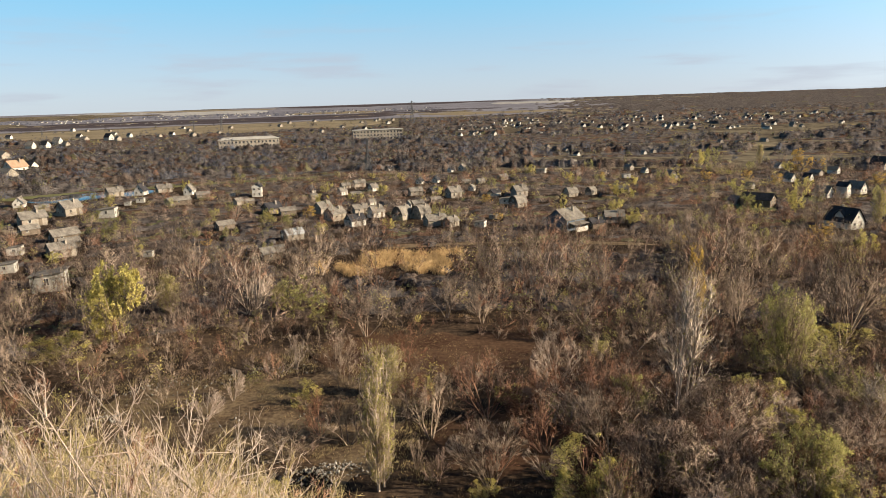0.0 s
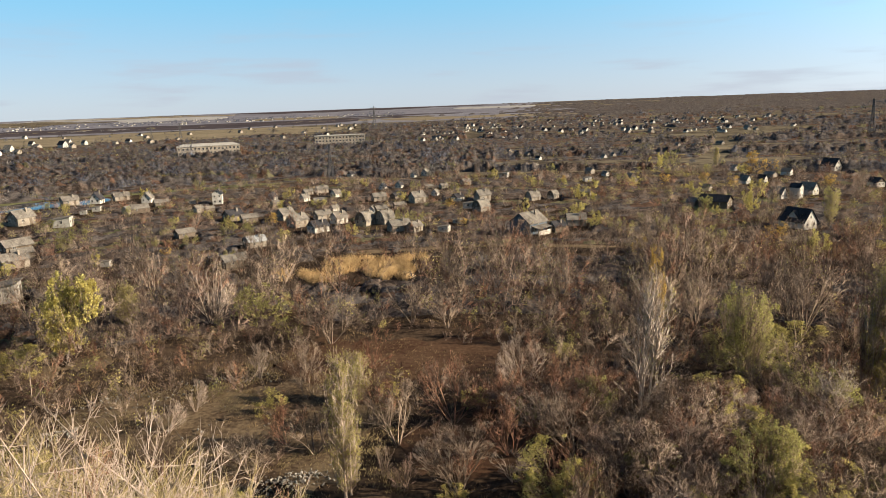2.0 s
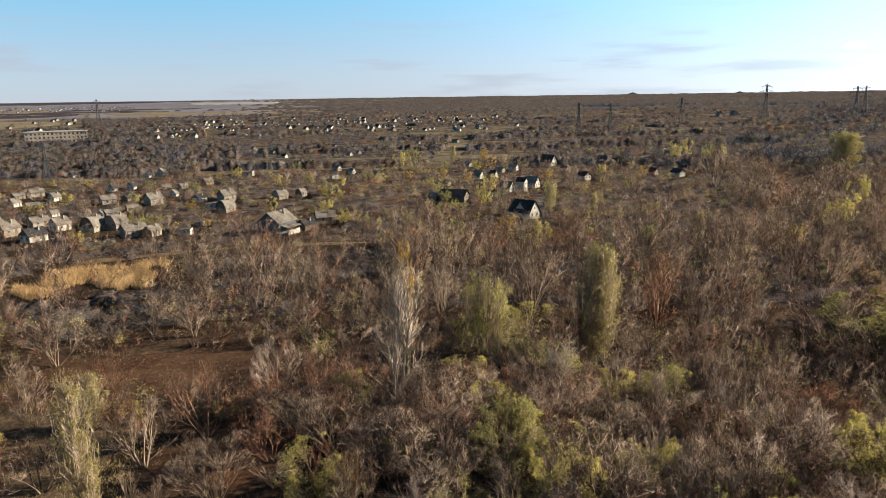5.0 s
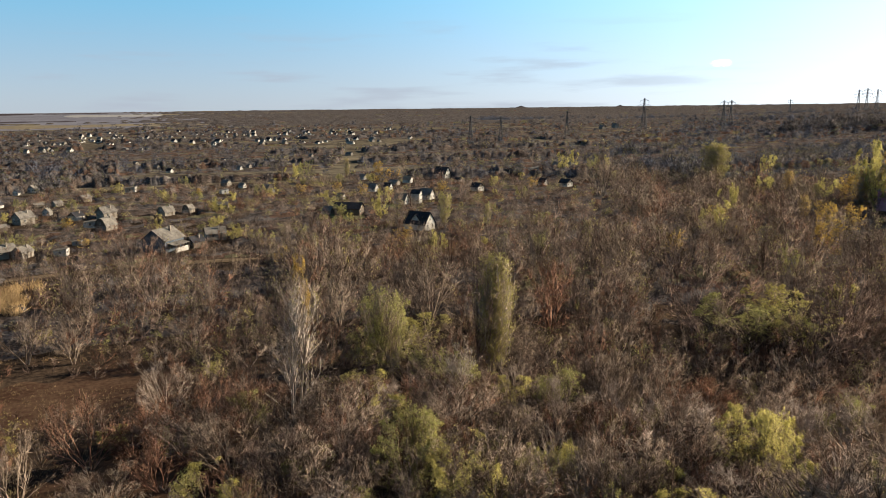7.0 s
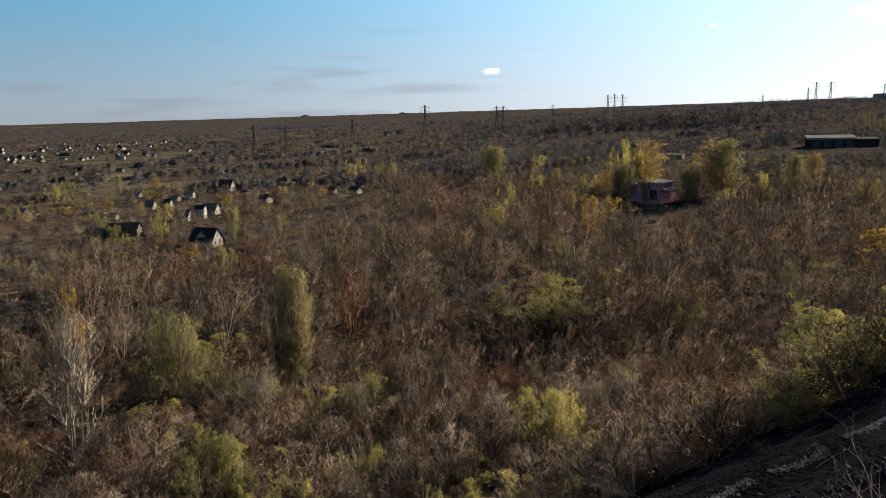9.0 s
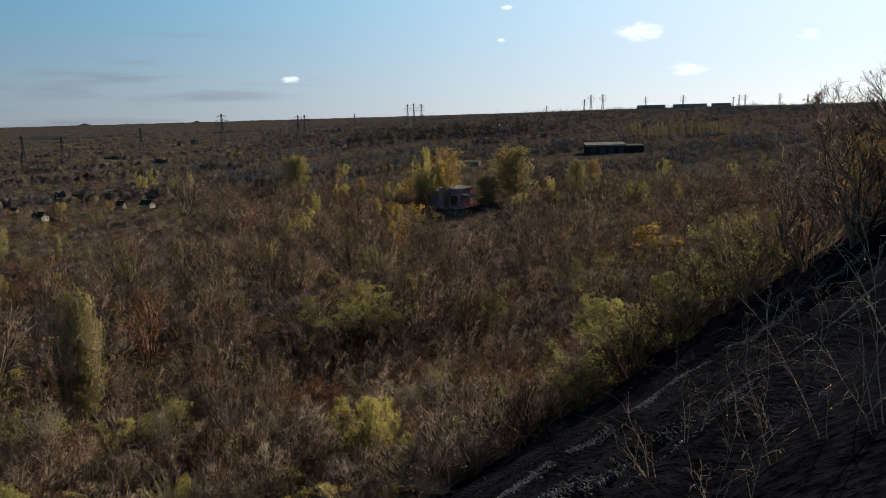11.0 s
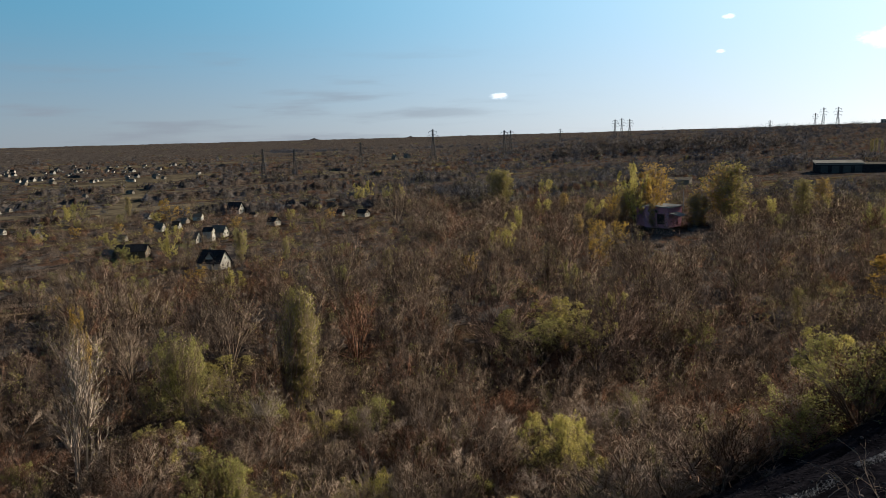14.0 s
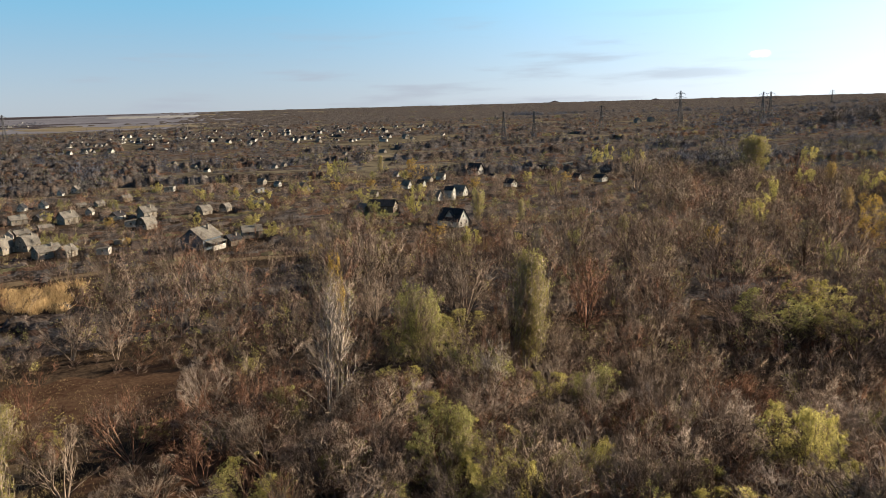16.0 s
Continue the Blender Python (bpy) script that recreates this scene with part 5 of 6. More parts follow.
def thicket(name, label, kind, mat, spots, sizes, seed, leaf=None):
    """Many plants in one mesh."""
    rng = np.random.default_rng(seed)
    forms = [clump(kind, seed * 10 + k) for k in range(5)]
    V, F, I, N, n = [], [], [], [], 0
    for (x, y), s in zip(spots, sizes):
        v, f, nv = forms[int(rng.integers(0, 5))]
        a = rng.uniform(0, 6.28)
        c, q = math.cos(a) * s, math.sin(a) * s
        w = np.stack([v[:, 0] * c - v[:, 1] * q + x, v[:, 0] * q + v[:, 1] * c + y, v[:, 2] * s * rng.uniform(0.8, 1.25)], 1)
        w[:, 2] += float(ground_z(x, y))
        nw = np.stack([(nv[:, 0] * c - nv[:, 1] * q) / s, (nv[:, 0] * q + nv[:, 1] * c) / s, nv[:, 2]], 1)
        N.append(nw)
        V.append(w), F.append(f + n), I.append(np.zeros(len(f), int))
        n += len(v)
        if leaf:
            m = {"mid": 140, "back": 110, "middle": 60}.get(kind, 30)
            pick = rng.integers(len(w) // 3, len(w), m)
            N.append(np.repeat(nw[pick], 3, 0))
            p = w[pick] + rng.normal(size=(m, 3)) * 0.3 * s
            lv, lf = blades(p, {"mid": 0.1, "back": 0.13, "middle": 0.17}.get(kind, 0.26), rng)
            V.append(lv), F.append(lf + n), I.append(np.ones(len(lf), int))
            n += len(lv)
    ob = new(name, mesh_from(name, np.concatenate(V), np.concatenate(F), [mat] + ([leaf] if leaf else []), np.concatenate(I), np.concatenate(N)))
    return tagged(ob, label, "thicket", kind="stuff")


def scatter(count, r0, r1, az0, az1, rng, keep):
    out = []
    while len(out) < count:
        az, r = rng.uniform(az0, az1), math.sqrt(rng.uniform(r0 * r0, r1 * r1))
        if rng.random() < keep(az, r):
            x, y = at(az, r)
            if free(x, y, 0.4):
                out.append((float(x), float(y)))
    return out


rng = np.random.default_rng(21)
for k, name in (("brown", "brown_thicket"), ("russet", "russet_thicket"), ("vase", "grey_thicket"), ("pale", "pale_thicket"), ("olive", "olive_thicket"), ("rods", "pale_thicket"), ("golden", "golden_thicket")):
    own = [o for o in rest if o[0] == k]
    if own:
        thicket(name, "dense scrub at the edge of the clearing", "mid", BARK[KINDS[k][6]], [tuple(float(c) for c in at(o[1], o[2])) for o in own], [o[3] / 5.0 for o in own], 90 + len(k), LEAF.get(k) if k in ("olive", "golden") else None)
for i, (name, label, bark, leaf, share) in enumerate((
        ("brown_thicket", "dense bare brown thicket", "brown", None, 0.22), ("grey_thicket", "bare grey-brown scrub", "grey", None, 0.48),
        ("russet_thicket", "russet scrub with withered leaves", "russet", LEAF["russet"], 0.1), ("olive_thicket", "scrub with some olive leaves", "grey", LEAF["olive"], 0.13),
        ("golden_thicket", "scrub with yellowing leaves", "brown", LEAF["golden"], 0.07))):
    for kind, total, r0, r1 in (("mid", 1400, 112, 205), ("back", 2700, 205, 345)):
        count = int(total * share)
        s = scatter(count, r0, r1, -38, 101, rng, thickness)
        size = rng.uniform(0.65, 1.4, count) * np.where(rng.random(count) < 0.12, 1.5, 1)
        size = [float(q * (0.74 if math.hypot(*p) > 165 and p[0] < p[1] else 1.5)) for p, q in zip(s, size)]
        thicket(name, label, kind, BARK[bark], s, size, 30 + i, leaf)

# scrub whose dark colour paints the shade between the taller bushes
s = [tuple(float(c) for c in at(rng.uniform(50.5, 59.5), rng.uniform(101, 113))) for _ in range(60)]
thicket("bramble_thicket", "dense scrub coloured dark for shade between bushes", "mid", BARK["dark"], s, rng.uniform(0.7, 1.15, 60), 93)


def parcels(x, y):
    """Long parcels of the old gardens: near 1 on tracks between them, near -1 on hedges."""
    a = np.sin(0.047 * (y + 0.35 * x) + 0.8 * np.sin(0.006 * x + 1) + 0.5 * np.sin(0.013 * y))
    b = np.sin(0.029 * (x - 0.3 * y) + 0.9 * np.sin(0.008 * y))
    return np.where(b > 0.97, b, a)


def broken(x, y):
    """Where strips and belts are interrupted: below 0."""
    return np.sin(0.011 * x + 2 * np.sin(0.007 * y)) + np.sin(0.017 * y - 0.006 * x + 1.3) + 0.6


def open_strip(x, y):
    """Grassy strips and tracks without scrub."""
    wide = np.sin(0.019 * (y + 0.3 * x) + 1.3 * np.sin(0.0045 * x + 2) + 0.7 * np.sin(0.009 * x))
    r, az = np.hypot(x, y), np.degrees(np.arctan2(x, y))
    return ((parcels(x, y) > np.where(r > 600, 0.62, 0.8)) | (wide > np.where(r > 600, 0.7, 0.86))) & (broken(x, y) > 0) & (az > 4) & (az < 46) | ((az < -3.5) & (r > 1000))


def belt(x, y):
    """Rows of taller trees between the parcels, and the wooded ridge."""
    r, az = np.hypot(x, y), np.degrees(np.arctan2(x, y))
    return ((parcels(x, y) < -0.72) & (broken(x + 300, y - 200) > 0)) | ((az > 57) & (az < 75) & (r > 830) & (r < 1000))


def far_growth(az, r):
    """Hedges, groves and open strips on the far plain."""
    x, y = at(az, r)
    if bool(open_strip(x, y)) or (74 < az < 81 and 480 < r < 575):
        return 0.03
    n = noise.noise((x * 0.006, y * 0.016, 1.0)) + 0.6 * noise.noise((x * 0.02, y * 0.05, 5.0))
    grove = 1.0 if 380 < r < 600 and az < 8 else 0.0
    n += 0.9 if bool(belt(x, y)) else 0.0
    return min(1, 420 / r) * (0.6 if 2 < az < 28 and r > 690 else 1) * min(1.0, max(0.1, 0.62 + 1.4 * n) + grove)


def far_size(x, y):
    """Tall trees in the dark grove before the school and along hedges, low scrub elsewhere."""
    r, az = math.hypot(x, y), math.degrees(math.atan2(x, y))
    grove = 1.6 if az < 7 and 372 < r < 560 + 40 * math.sin(az * 0.6) else 1.0
    return grove * (1.6 if bool(belt(x, y)) else 1.0) * (1 + 0.35 * noise.noise((x * 0.012, y * 0.03, 9.0)))


# the bark colours of this distant scrub carry painted haze
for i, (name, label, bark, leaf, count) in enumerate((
        ("brown_scrub", "brown scrub on the far plain", "haze_grey", None, 0.42), ("grey_scrub", "grey-brown scrub on the far plain", "far", None, 0.26),
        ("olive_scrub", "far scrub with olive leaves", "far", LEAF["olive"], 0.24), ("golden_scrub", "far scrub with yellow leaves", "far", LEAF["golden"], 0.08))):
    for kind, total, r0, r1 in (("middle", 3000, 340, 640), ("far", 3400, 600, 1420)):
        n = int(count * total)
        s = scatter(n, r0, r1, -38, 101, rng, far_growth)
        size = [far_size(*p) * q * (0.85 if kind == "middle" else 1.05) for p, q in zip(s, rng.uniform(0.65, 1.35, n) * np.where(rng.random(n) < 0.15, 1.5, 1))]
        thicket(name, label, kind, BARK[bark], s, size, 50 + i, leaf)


for name, bark, leaf, n in (("brown_scrub", "haze_grey", None, 600), ("grey_scrub", "far", None, 400), ("olive_scrub", "far", LEAF["olive"], 220), ("golden_scrub", "far", LEAF["golden"], 120)):
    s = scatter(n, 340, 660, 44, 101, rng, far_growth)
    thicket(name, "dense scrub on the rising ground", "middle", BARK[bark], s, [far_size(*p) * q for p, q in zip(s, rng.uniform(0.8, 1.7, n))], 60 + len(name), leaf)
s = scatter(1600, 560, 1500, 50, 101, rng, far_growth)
thicket("hill_woods", "dark wood on the far hillside", "far", BARK["haze_grey"], s, [far_size(*p) * q for p, q in zip(s, rng.uniform(1.0, 2.0, 1600))], 66)
s = scatter(700, 835, 985, 57, 74.5, rng, lambda az, r: 1.0)
thicket("ridge_wood", "brown wood along a low ridge", "far", BARK["far"], s, rng.uniform(1.9, 3.2, 700), 67, LEAF["russet"])
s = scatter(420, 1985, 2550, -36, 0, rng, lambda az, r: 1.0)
thicket("hamlet_trees", "trees round the far hamlet", "far", BARK["haze_grey"], s, rng.uniform(1.0, 2.2, 420), 71)
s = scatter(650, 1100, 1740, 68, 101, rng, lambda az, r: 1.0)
thicket("hill_woods", "dark wood on the far hillside", "back", BARK["haze_grey"], s, rng.uniform(2.0, 3.4, 650), 69)
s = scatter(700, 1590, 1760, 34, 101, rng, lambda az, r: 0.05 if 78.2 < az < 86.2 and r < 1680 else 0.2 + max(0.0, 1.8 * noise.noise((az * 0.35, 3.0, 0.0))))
thicket("skyline_trees", "clumps of trees along the hill's skyline", "back", BARK["haze_grey"], s, rng.uniform(1.6, 3.6, 700), 68)
for k in range(26):
    az, r = 79 + 7.4 * (k + rng.uniform(-0.3, 0.3)) / 26, rng.uniform(760, 800)
    plant("poplar", az, r, rng.uniform(10, 19), rng.uniform(2.0, 3.4), rng, "row of far poplars")


def cells(x, y, size, seed):
    """The nearest of the scattered centres, one to a square: distance in squares, and two random numbers of its own."""
    gx, gy = np.floor(x / size), np.floor(y / size)
    best, one, two = np.full(x.shape, 9.0), np.zeros(x.shape), np.zeros(x.shape)
    frac = lambda a: a - np.floor(a)
    for dx in (-1, 0, 1):
        for dy in (-1, 0, 1):
            cx, cy = gx + dx, gy + dy
            h1 = frac(np.sin(cx * 127.1 + cy * 311.7 + seed) * 43758.545)
            h2 = frac(np.sin(cx * 269.5 + cy * 183.3 + seed * 1.7) * 24634.634)
            d = np.hypot(cx + 0.15 + 0.7 * h1 - x / size, cy + 0.15 + 0.7 * h2 - y / size)
            near = d < best
            best, one, two = np.where(near, d, best), np.where(near, h1, one), np.where(near, h2, two)
    return best, one, two


def wave(x, y, size, seed):
    """Smooth patches between -1 and 1."""
    k = 6.283 / size
    return (np.sin(k * x + 2.1 * np.sin(k * 0.7 * y + seed)) + np.sin(k * 1.3 * y + 1.7 * np.sin(k * 0.9 * x + 2 * seed)) + np.sin(k * 0.6 * (x + y) + seed)) / 3


def canopy(name, label, r0, r1, step_az, step_r, size, tall, cover, mix, seed):
    """Scrub or wood seen from above as one rough sheet of crowns. cover gives the part of the ground that is grown over."""
    az = np.radians(np.arange(-40, 103, step_az))
    rr = r0 * (1 + step_r) ** np.arange(int(math.log(r1 / r0) / math.log(1 + step_r)) + 1)
    rng = np.random.default_rng(seed)
    R, A = np.meshgrid(rr, az, indexing="ij")
    X, Y = R * np.sin(A), R * np.cos(A)
    d, h1, h2 = cells(X, Y, size, seed)
    d2, g1, g2 = cells(X, Y, size * 0.45, seed + 3)
    grown = cover(X, Y, R, np.degrees(A)) > h2
    dome = np.clip(1.05 - (d / 0.85) ** 2, 0, 1) ** 0.45
    dome = 0.3 + 0.7 * dome
    tuft = np.clip(1 - d2 / 0.9, 0, 1)
    low = (smooth(0, 0.03, np.log(R / r0)) * smooth(0, 0.03, np.log(r1 / R)))
    high = tall(X, Y, R, np.degrees(A)) * (0.65 + 0.55 * h1) * dome * (0.65 + 0.5 * tuft) * (1 + rng.uniform(-0.15, 0.15, X.shape)) * low
    Z = plain(X, Y) + np.where(grown, high, 0) - 0.25
    n = len(az)
    i, j = np.meshgrid(np.arange(len(rr) - 1), np.arange(n - 1), indexing="ij")
    k = (i * n + j).ravel()
    F = np.stack([k, k + n, k + n + 1, k + 1], 1)
    keep = (grown.ravel()[F] & (dome.ravel()[F] > 0.02)).any(1)
    hue = np.clip(0.5 + 0.5 * wave(X * 0.5, Y * 1.6, size * 12, seed + 1) + 0.3 * (((h1 * 7.31 + h2 * 3.17) % 1) - 0.5), 0, 0.999)
    m = np.searchsorted(np.cumsum(mix), hue.ravel()[F[:, 0]])
    ob = new(name, mesh_from(name, np.stack([X.ravel(), Y.ravel(), Z.ravel()], 1), F[keep], SCRUB, np.minimum(m[keep], 4)))
    smooth_shade(ob.data)
    return tagged(ob, label, "scrub", kind="stuff")


def yards(X, Y):
    """0 where a house or its yard is, else 1."""
    out = np.ones(X.shape)
    R = np.hypot(X, Y)
    for a, b, c in house_spots:
        d = math.hypot(a, b)
        side = np.abs(X * b - Y * a) / d
        out[(side < c * 0.8) & (d - R < 11) & (R - d < c)] = 0
    return out


open_ground = lambda X, Y, R, A: ((A < -20) & (R > 308)) | ((A > 22) & (A < 36) & (R > 160) & (R < 184)) | ((A > -12) & (A < 2.5) & (R > 136) & (R < 161)) | ((A > 48.5) & (A < 60.5) & (R < 124)) | ((A < 17) & (A > -8) & (R > 154) & (R < 171))
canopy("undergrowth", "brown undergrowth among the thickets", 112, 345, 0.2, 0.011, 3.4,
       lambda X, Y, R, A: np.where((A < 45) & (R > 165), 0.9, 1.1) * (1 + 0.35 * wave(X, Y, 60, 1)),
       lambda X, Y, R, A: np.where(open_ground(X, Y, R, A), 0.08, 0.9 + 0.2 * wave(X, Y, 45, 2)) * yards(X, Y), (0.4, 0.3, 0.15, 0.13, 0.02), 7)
canopy("plain_scrub", "grey-brown scrub covering the far plain", 345, 1420, 0.13, 0.0095, 4.6,
       lambda X, Y, R, A: (1.0 + 0.4 * wave(X, Y, 150, 3) + np.where(belt(X, Y), 3.0, 0) + np.where((A < 7) & (R > 380) & (R < 560), 2.8, 0) + 1.6 * smooth(58, 72, A) * smooth(600, 800, R)),
       lambda X, Y, R, A: np.clip(1.0 + 0.6 * wave(X * 0.4, Y * 1.8, 150, 4) + np.where(belt(X, Y), 0.6, 0) + np.where((A < 8) & (R > 380) & (R < 600), 0.5, 0) + 0.5 * smooth(55, 70, A) * smooth(600, 800, R) - np.where(open_strip(X, Y), 2.5, 0), 0, 1.1) * yards(X, Y),
       (0.34, 0.34, 0.2, 0.11, 0.01), 8)
canopy("distant_woods", "distant wooded belts on the plain", 1420, 4400, 0.2, 0.012, 15,
       lambda X, Y, R, A: 3.0 + 2.0 * smooth(25, 60, A) + 2.2 * wave(X, Y, 500, 5),
       lambda X, Y, R, A: np.maximum(smooth(6, 22, A) * (0.95 + 0.3 * wave(X, Y, 500, 6)), 0.7 * smooth(0.45, 0.7, wave(X * 0.4, Y * 2.2, 900, 7)) * (R < 2600)), (0.12, 0.8, 0.03, 0.05, 0.0), 9)

# ---- on the heap ----
rng = np.random.default_rng(33)


def dry_stems(seed, h, bark):
    """A dry shrub: few thick stems that fork into finer and finer twigs."""
    rng = np.random.default_rng(seed)
    lv = grow(rng, [(22, 1.0, 0.55, 0.12, 0.0105), (110, 0.5, 0.65, 0, 0.0058), (420, 0.2, 0.8, 0, 0.0031)], h, 5, 0.6, 0.014, 0.25)
    tv, tf = limbs(*lv[0])
    lv1 = limbs(*lv[1])
    tv, tf = np.concatenate([tv, lv1[0]]), np.concatenate([tf, lv1[1] + len(tv)])
    cv, cf, n = [], [], 0
    for p0, p1, r0, r1 in lv[2:]:
        v, f = spikes(p0, p1, r0)
        cv.append(v), cf.append(f + n)
        n += len(v)
    return mesh_from("stem", tv, tf, [BARK[bark]]), mesh_from("crown", np.concatenate(cv), np.concatenate(cf), [BARK[bark]])


forms, firsts = [dry_stems(400 + k, 2.4, ("straw", "straw", "pale", "straw", "pale", "russet")[k]) for k in range(6)], {}
words = ["straw-coloured dry shrub on the heap's edge"] * 2 + ["pale bare shrub on the heap's edge", "straw-coloured dry shrub on the heap's edge", "pale bare shrub on the heap's edge", "reddish dry shrub on the heap's edge"]


def dry_shrub(j, az, r, s, tilt):
    x, y = at(az, r)
    m = pose(x, y, float(ground_z(x, y)) - 0.05, tilt[0], tilt[1], tilt[2]) @ Matrix.Diagonal((s, s, s, 1))
    if j in firsts:
        copy_thing(firsts[j], m).matrix_basis = m
        return
    ob = new("dry_shrub")
    for name, me in zip(("stem", "crown"), forms[j]):
        new(name, me).parent = ob
    firsts[j] = tagged(ob, words[j], "shrub", "dry shrubs on the heap")
    ob.matrix_basis = m


for k in range(190):
    az, r = rng.uniform(-46, -13.5), rng.uniform(4.6, 13)
    top = np.interp(az, [-46, -32, -27, -22, -18, -14], [-17, -19.5, -22, -23.5, -26.5, -29.5]) - abs(rng.normal()) * 4
    h = EYE + r * math.tan(radians(top)) - float(ground_z(*at(az, r)))
    if h > 0.7:
        dry_shrub(int(rng.choice([0, 1, 2, 3, 4, 5], p=[0.26, 0.22, 0.14, 0.2, 0.1, 0.08])), az, r, min(h, 3.6) / 2.5, (rng.uniform(-9, 9), rng.uniform(-9, 9), rng.uniform(0, 360)))
dry_shrub(2, -29.5, 5.6, 1.15, (0, -14, 40))
dry_shrub(4, -24.5, 6.4, 1.05, (4, 6, 200))

# dry grass over the rim
rim = []
for _ in range(1000):
    az, r = rng.uniform(-48, -12), rng.uniform(4, 14)
    rim.append(at(az, r))
M_RIM = material("dry_rim_grass", (0.22, 0.16, 0.085), (0.4, 0.31, 0.17), 0.8, per_piece=0.4)
p = np.array(rim)
base = np.stack([p[:, 0], p[:, 1], ground_z(p[:, 0], p[:, 1]) - 0.03], 1)
tall = rng.uniform(0.35, 1.1, len(p)) * (0.7 + 0.5 * np.sin(p[:, 0] * 1.3) * np.sin(p[:, 1] * 1.1))
V, F = spikes(base, base + np.stack([rng.normal(size=len(p)) * 0.22 * tall, rng.normal(size=len(p)) * 0.22 * tall, tall], 1), np.full(len(p), 0.007))
tagged(new("rim_grass", mesh_from("rim_grass", V, F, [M_RIM])), "straw-coloured dry grass on the heap", "grass", kind="stuff")


def rubble(label, az, r, wide, deep, count, seed):
    """A low pile of broken concrete and stones."""
    rng = np.random.default_rng(seed)
    bm = bmesh.new()
    bmesh.ops.create_cube(bm, size=1)
    bmesh.ops.bevel(bm, geom=bm.edges[:], offset=0.12, segments=1, affect="EDGES")
    bmesh.ops.triangulate(bm, faces=bm.faces[:])
    bm.verts.index_update()
    cv, cf = np.array([v.co for v in bm.verts]), np.array([[v.index for v in f.verts] for f in bm.faces])
    bm.free()
    V, F, n = [], [], 0
    x0, y0 = at(az, r)
    a = radians(-az)
    for _ in range(count):
        p, q = rng.normal() * wide / 3, rng.normal() * deep / 3
        x, y = x0 + p * math.cos(a) - q * math.sin(a), y0 + p * math.sin(a) + q * math.cos(a)
        s = rng.uniform(0.06, 0.2)
        m = np.array(Euler(rng.uniform(0, 6.28, 3)).to_matrix())
        hill = 0.55 * math.exp(-(p / wide * 2.4) ** 2 - (q / deep * 2.4) ** 2)
        V.append((cv * s * rng.uniform(0.5, 1.5, (1, 3))) @ m.T + (x, y, float(ground_z(x, y)) + hill * rng.uniform(0.4, 1.0)))
        F.append(cf + n)
        n += len(cv)
    ob = new("rubble_pile", mesh_from("rubble_pile", np.concatenate(V), np.concatenate(F), [M_RUBBLE]))
    return tagged(ob, label, "rubble", kind="stuff")


rubble("pale pile of broken concrete in the meadow", -11.0, 62.5, 6.5, 2.6, 230, 1)
rubble("pale dumped rubble at the meadow's edge", -28.5, 84, 5, 3, 110, 3)
rubble("scattered pale stones along a worn track", -23.5, 90, 16, 5, 150, 5)
rubble("scattered pale stones along a worn track", -15.5, 91, 12, 4, 90, 6)
rubble("few pale stones on the brown meadow", -17, 76, 16, 12, 22, 4)

# ---- reeds and grass ----
def blades_of_grass(name, label, spots, height, radius, mat, seed, category):
    """Upright dry stalks, joined."""
    rng = np.random.default_rng(seed)
    p = np.array(spots)
    base = np.stack([p[:, 0], p[:, 1], ground_z(p[:, 0], p[:, 1]) - 0.05], 1)
    tip = base + np.stack([rng.normal(size=len(p)) * height * 0.4, rng.normal(size=len(p)) * height * 0.4, height * rng.uniform(0.6, 1.2, len(p))], 1)
    V, F = spikes(base, tip, np.full(len(p), radius))
    return tagged(new(name, mesh_from(name, V, F, [mat])), label, category, kind="stuff")


rng = np.random.default_rng(44)
reed = []
while len(reed) < 9000:
    az, r = rng.uniform(-13, 2.6), rng.uniform(136, 162)
    q = ((az + 2.6) / (4.4 if az > -2.6 else 9.5)) ** 2 + ((r - 150 - 3 * math.sin(az)) / 11) ** 2
    if rng.random() > q + 1.1 * noise.noise((az * 0.9, r * 0.14, 0.5)) + 0.12:
        reed.append(at(az, r))
blades_of_grass("reeds", "tall tan dry reeds", reed, 1.5, 0.055, M_REED, 1, "reeds")
M_HAY = material("withered_grass", (0.11, 0.07, 0.036), (0.24, 0.17, 0.09), 0.15, per_piece=0.4)
tufts = []
while len(tufts) < 36000:
    az, r = rng.uniform(-38, 62), math.sqrt(rng.uniform(54 ** 2, 125 ** 2))
    x, y = at(az, r)
    if noise.noise((x * 0.09, y * 0.09, 3.0)) > -0.1:
        wide = rng.uniform(0.15, 0.5)
        tufts += [(x + q * wide, y + p * wide) for q, p in rng.normal(size=(9, 2))]
blades_of_grass("dry_grass", "withered brown grass under the scrub", tufts, 0.34, 0.045, M_HAY, 2, "grass")


M_PALEHAY = material("pale_meadow_grass", (0.13, 0.1, 0.048), (0.25, 0.19, 0.095), 0.2, per_piece=0.4)
tufts = []
while len(tufts) < 15000:
    az, r = rng.uniform(-34, -2), math.sqrt(rng.uniform(54 ** 2, 100 ** 2))
    x, y = at(az, r)
    if noise.noise((x * 0.11, y * 0.16, 7.0)) > 0.08:
        wide = rng.uniform(0.2, 0.7)
        tufts += [(x + q * wide, y + p * wide) for q, p in rng.normal(size=(10, 2))]
blades_of_grass("meadow_grass", "straw-coloured tufts on the meadow", tufts, 0.3, 0.04, M_PALEHAY, 3, "grass")


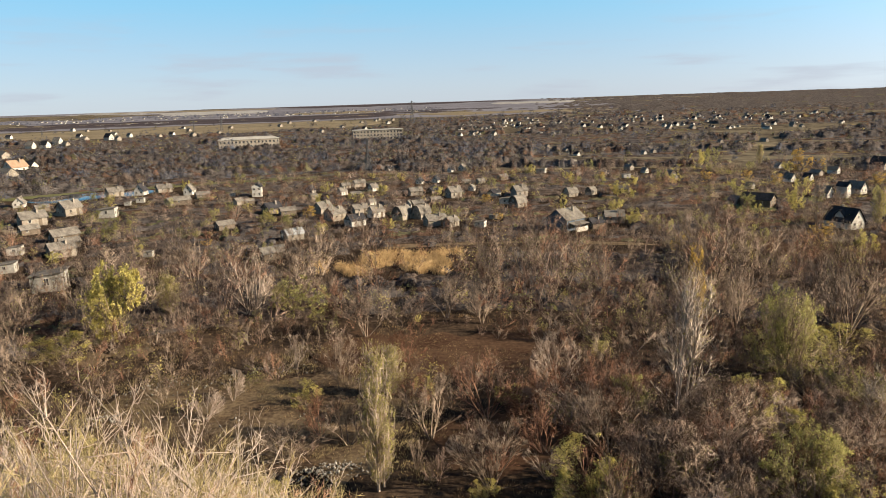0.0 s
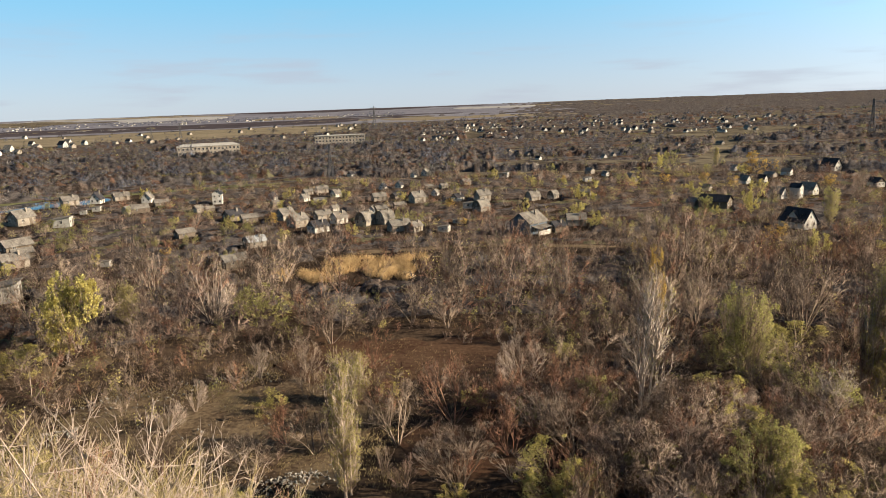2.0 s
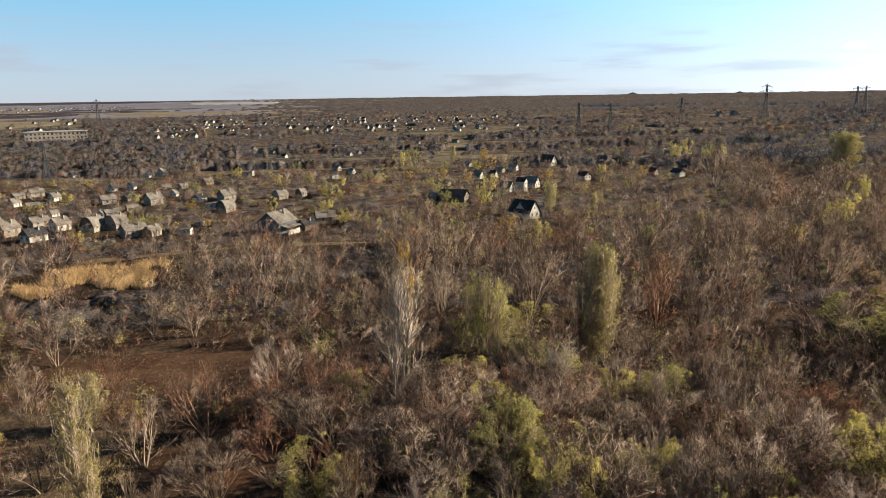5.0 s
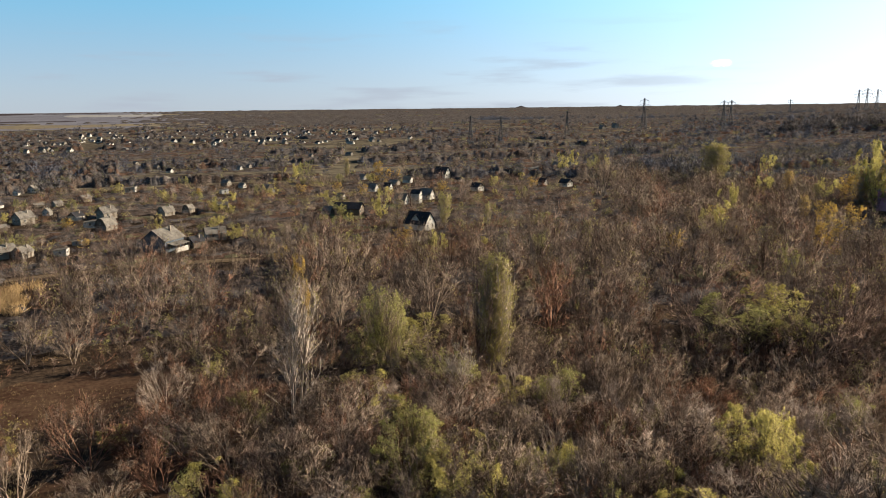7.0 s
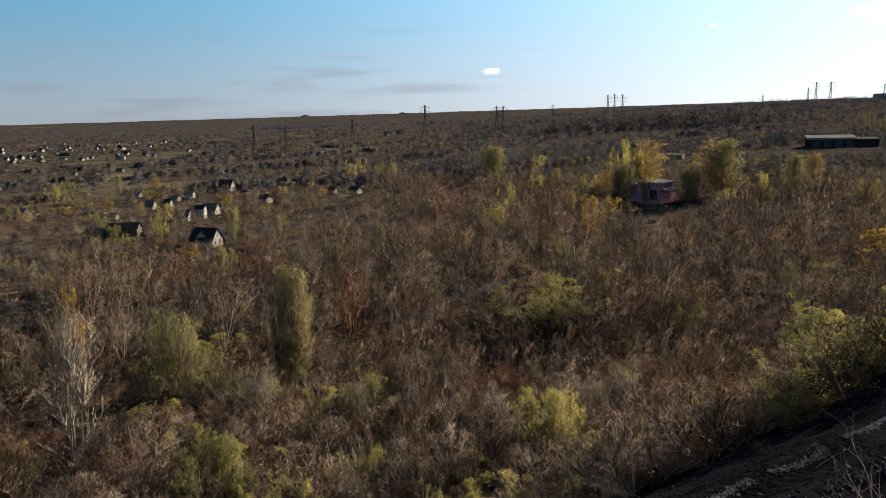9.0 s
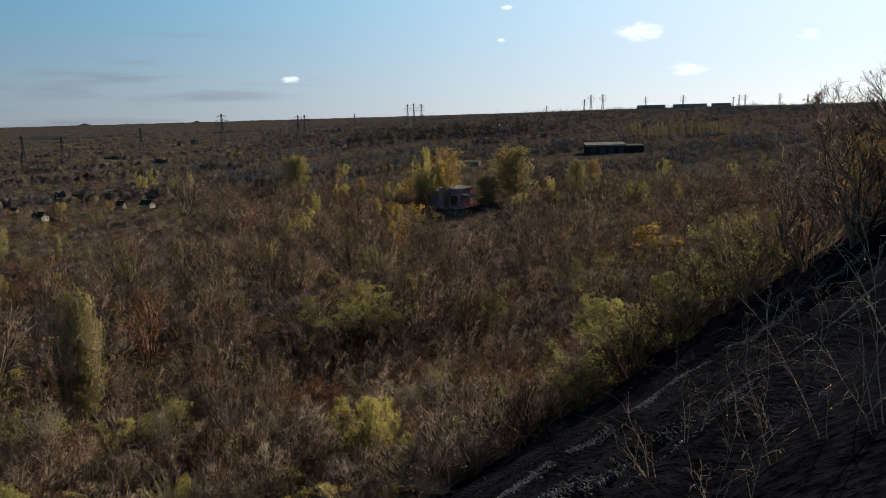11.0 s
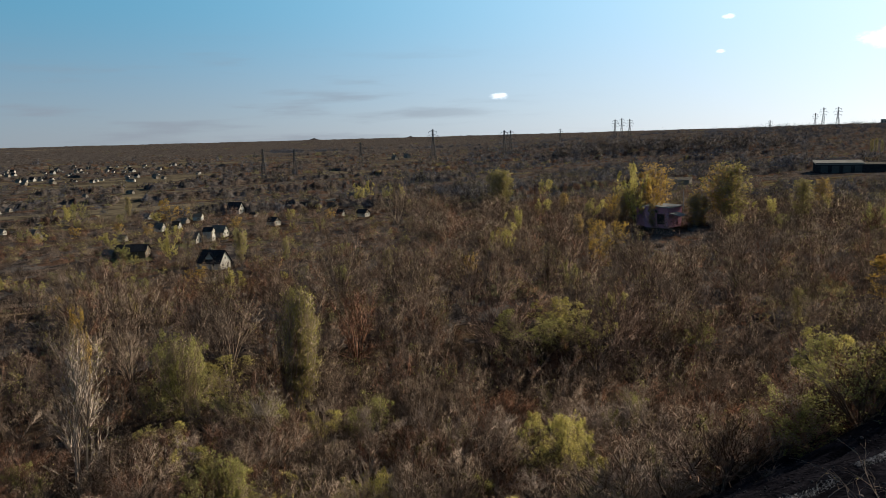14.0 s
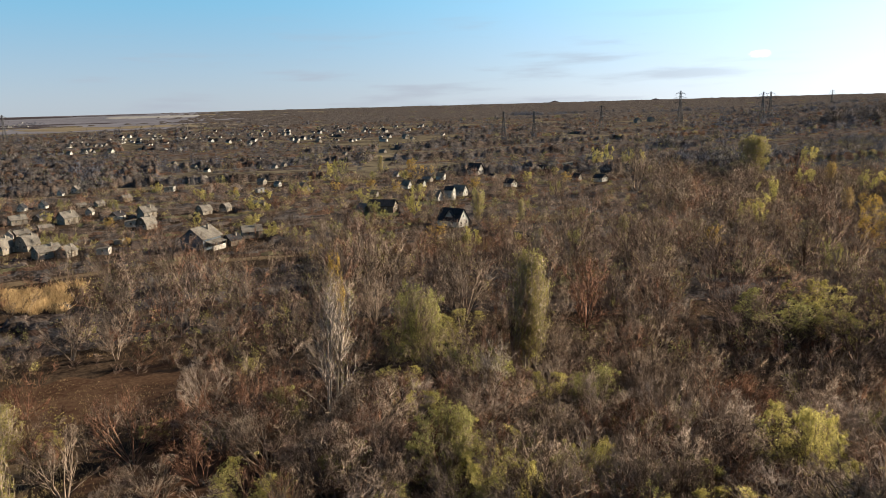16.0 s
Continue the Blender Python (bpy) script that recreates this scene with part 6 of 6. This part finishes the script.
# a leaning pole among the gardens
pole = new("wooden_pole")
bm = bmesh.new()
bmesh.ops.create_cone(bm, segments=8, radius1=0.13, radius2=0.08, depth=5.4, cap_ends=True, matrix=Matrix.Translation((0, 0, 2.5)))
part("shaft", bm, M_WOOD, pole)
part("crossbar", box(bmesh.new(), -0.6, 0.6, -0.05, 0.05, 4.75, 4.87), M_WOOD, pole)
x, y = at(-22.3, 131)
pole.matrix_basis = pose(x, y, float(ground_z(x, y)), 4, 3, 20)
tagged(pole, "leaning grey wooden pole among the gardens", "pole")


# ---- ash ridges and stones on the flank ----
def on_flank(u, v):
    return u * math.sin(FALL) + v * math.cos(FALL), u * math.cos(FALL) - v * math.sin(FALL), flank(u, v)


rng = np.random.default_rng(55)
V, F, n = [], [], 0
ball = bmesh.new()
bmesh.ops.create_icosphere(ball, subdivisions=1, radius=1)
bv, bf = np.array([v.co for v in ball.verts]), np.array([[v.index for v in f.verts] for f in ball.faces])
ball.free()
for _ in range(3200):
    u, v = rng.uniform(2.5, 24), rng.uniform(2, 80)
    x, y, z = on_flank(u, v)
    s = rng.uniform(0.02, 0.06) * (2.0 if rng.random() < 0.04 else 1)
    V.append(bv * s * rng.uniform(0.6, 1.3, (1, 3)) * rng.uniform(0.8, 1.2, (len(bv), 1)) + (x, y, z + s * 0.2))
    F.append(bf + n)
    n += len(bv)
M_CINDER = material("cinder_stones", (0.02, 0.018, 0.018), (0.09, 0.08, 0.08), 2.0, fine=5, per_piece=0.5)
tagged(new("cinders", mesh_from("cinders", np.concatenate(V), np.concatenate(F), [M_CINDER])), "loose cinders and slag stones", "stones", kind="stuff")

# lines of pale ash and gravel that run along the flank
V, F, n = [], [], 0
for u0, slope, v0, v1, count in ((9.6, -0.008, 9, 42, 3400), (6.0, -0.15, 8, 22, 1500), (12.4, -0.02, 12, 60, 900), (14.0, -0.02, 18, 70, 500), (8.0, -0.06, 8, 34, 500), (4.2, -0.12, 5, 16, 300)):
    for _ in range(count * 2):
        v = v0 + (v1 - v0) * rng.random() ** 1.6
        u = u0 + slope * (v - v0) + 0.12 * math.sin(v * 0.5 + u0) + 0.06 * math.sin(v * 2.3) + rng.normal() * 0.08
        if math.sin(v * 1.9 + u0) + math.sin(v * 0.7) < -1.2:
            continue
        x, y, z = on_flank(u, v)
        s = rng.uniform(0.007, 0.017) * (2.0 if rng.random() < 0.04 else 1)
        V.append(bv * s * rng.uniform(0.6, 1.4, (1, 3)) * rng.uniform(0.55, 1.25, (len(bv), 1)) + (x, y, z + s * 0.2))
        F.append(bf + n)
        n += len(bv)
M_ASHLINE = material("pale_ash_gravel", (0.1434, 0.1355, 0.1339), (0.3506, 0.3346, 0.3268), 2.0, fine=5, per_piece=0.4)
tagged(new("ash_gravel", mesh_from("ash_gravel", np.concatenate(V), np.concatenate(F), [M_ASHLINE])), "lines of pale ash gravel on slag", "gravel", kind="stuff")

# arching bare shrubs close by on the flank
def arching(seed, height, count):
    """Thin stems that rise and bend over, with side twigs and a few leaves."""
    rng = np.random.default_rng(seed)
    P0, P1, R0, R1 = [], [], [], []

    def arc(p, d, length, radius, bend):
        steps = 9
        for k in range(steps):
            d = d + np.array([0, 0, -bend]) + rng.normal(size=3) * 0.07
            d = d / np.linalg.norm(d)
            q = p + d * length / steps
            P0.append(p), P1.append(q), R0.append(radius * (1 - k / (steps + 1))), R1.append(radius * (1 - (k + 1) / (steps + 1)))
            p = q
            if radius > 0.003 and k > 1 and rng.random() < 0.75:
                side = d + rng.normal(size=3) * 0.55
                arc(p, side / np.linalg.norm(side), length * rng.uniform(0.2, 0.42), radius * 0.5, bend * 0.8)

    for _ in range(count):
        a, t = rng.uniform(0, 6.28), rng.uniform(0.15, 0.6)
        arc(np.array([0.1 * math.cos(a), 0.1 * math.sin(a), -0.1]), np.array([math.cos(a) * math.sin(t), math.sin(a) * math.sin(t), math.cos(t)]), height * rng.uniform(0.8, 1.35), 0.008, rng.uniform(0.03, 0.11))
    return np.array(P0), np.array(P1), np.array(R0), np.array(R1)


for az, r, h, count in ((95.5, 6.6, 1.3, 4), (99, 6.0, 1.3, 4), (90, 8.5, 1.3, 4), (85, 9.5, 1.2, 4), (93, 10.5, 1.5, 4), (101, 6.5, 1.8, 4), (86.5, 6.2, 0.9, 3), (83, 7.4, 0.8, 3), (89, 5.4, 0.8, 3), (92, 6.8, 1.0, 3)):
    x, y = at(az, r)
    ob = new("slope_shrub")
    for k in range(count):
        p0, p1, r0, r1 = arching(int(az * 10) + 37 * k, h, 1)
        tv, tf = limbs(p0, p1, r0, r1)
        leaves = np.random.default_rng(k)
        lv, lf = blades(p1[r0 < 0.004][::130], 0.014, leaves)
        new("stem", mesh_from("stem", np.concatenate([tv, lv]), np.concatenate([tf, lf + len(tv)]), [BARK["pale"], LEAF["golden"]], np.arange(len(tf) + len(lf)) >= len(tf))).parent = ob
    ob.matrix_basis = pose(x, y, float(ground_z(x, y)) - 0.05)
    tagged(ob, "bare arching shrub with few yellow leaves on slag", "shrub", "shrubs on the slag flank")
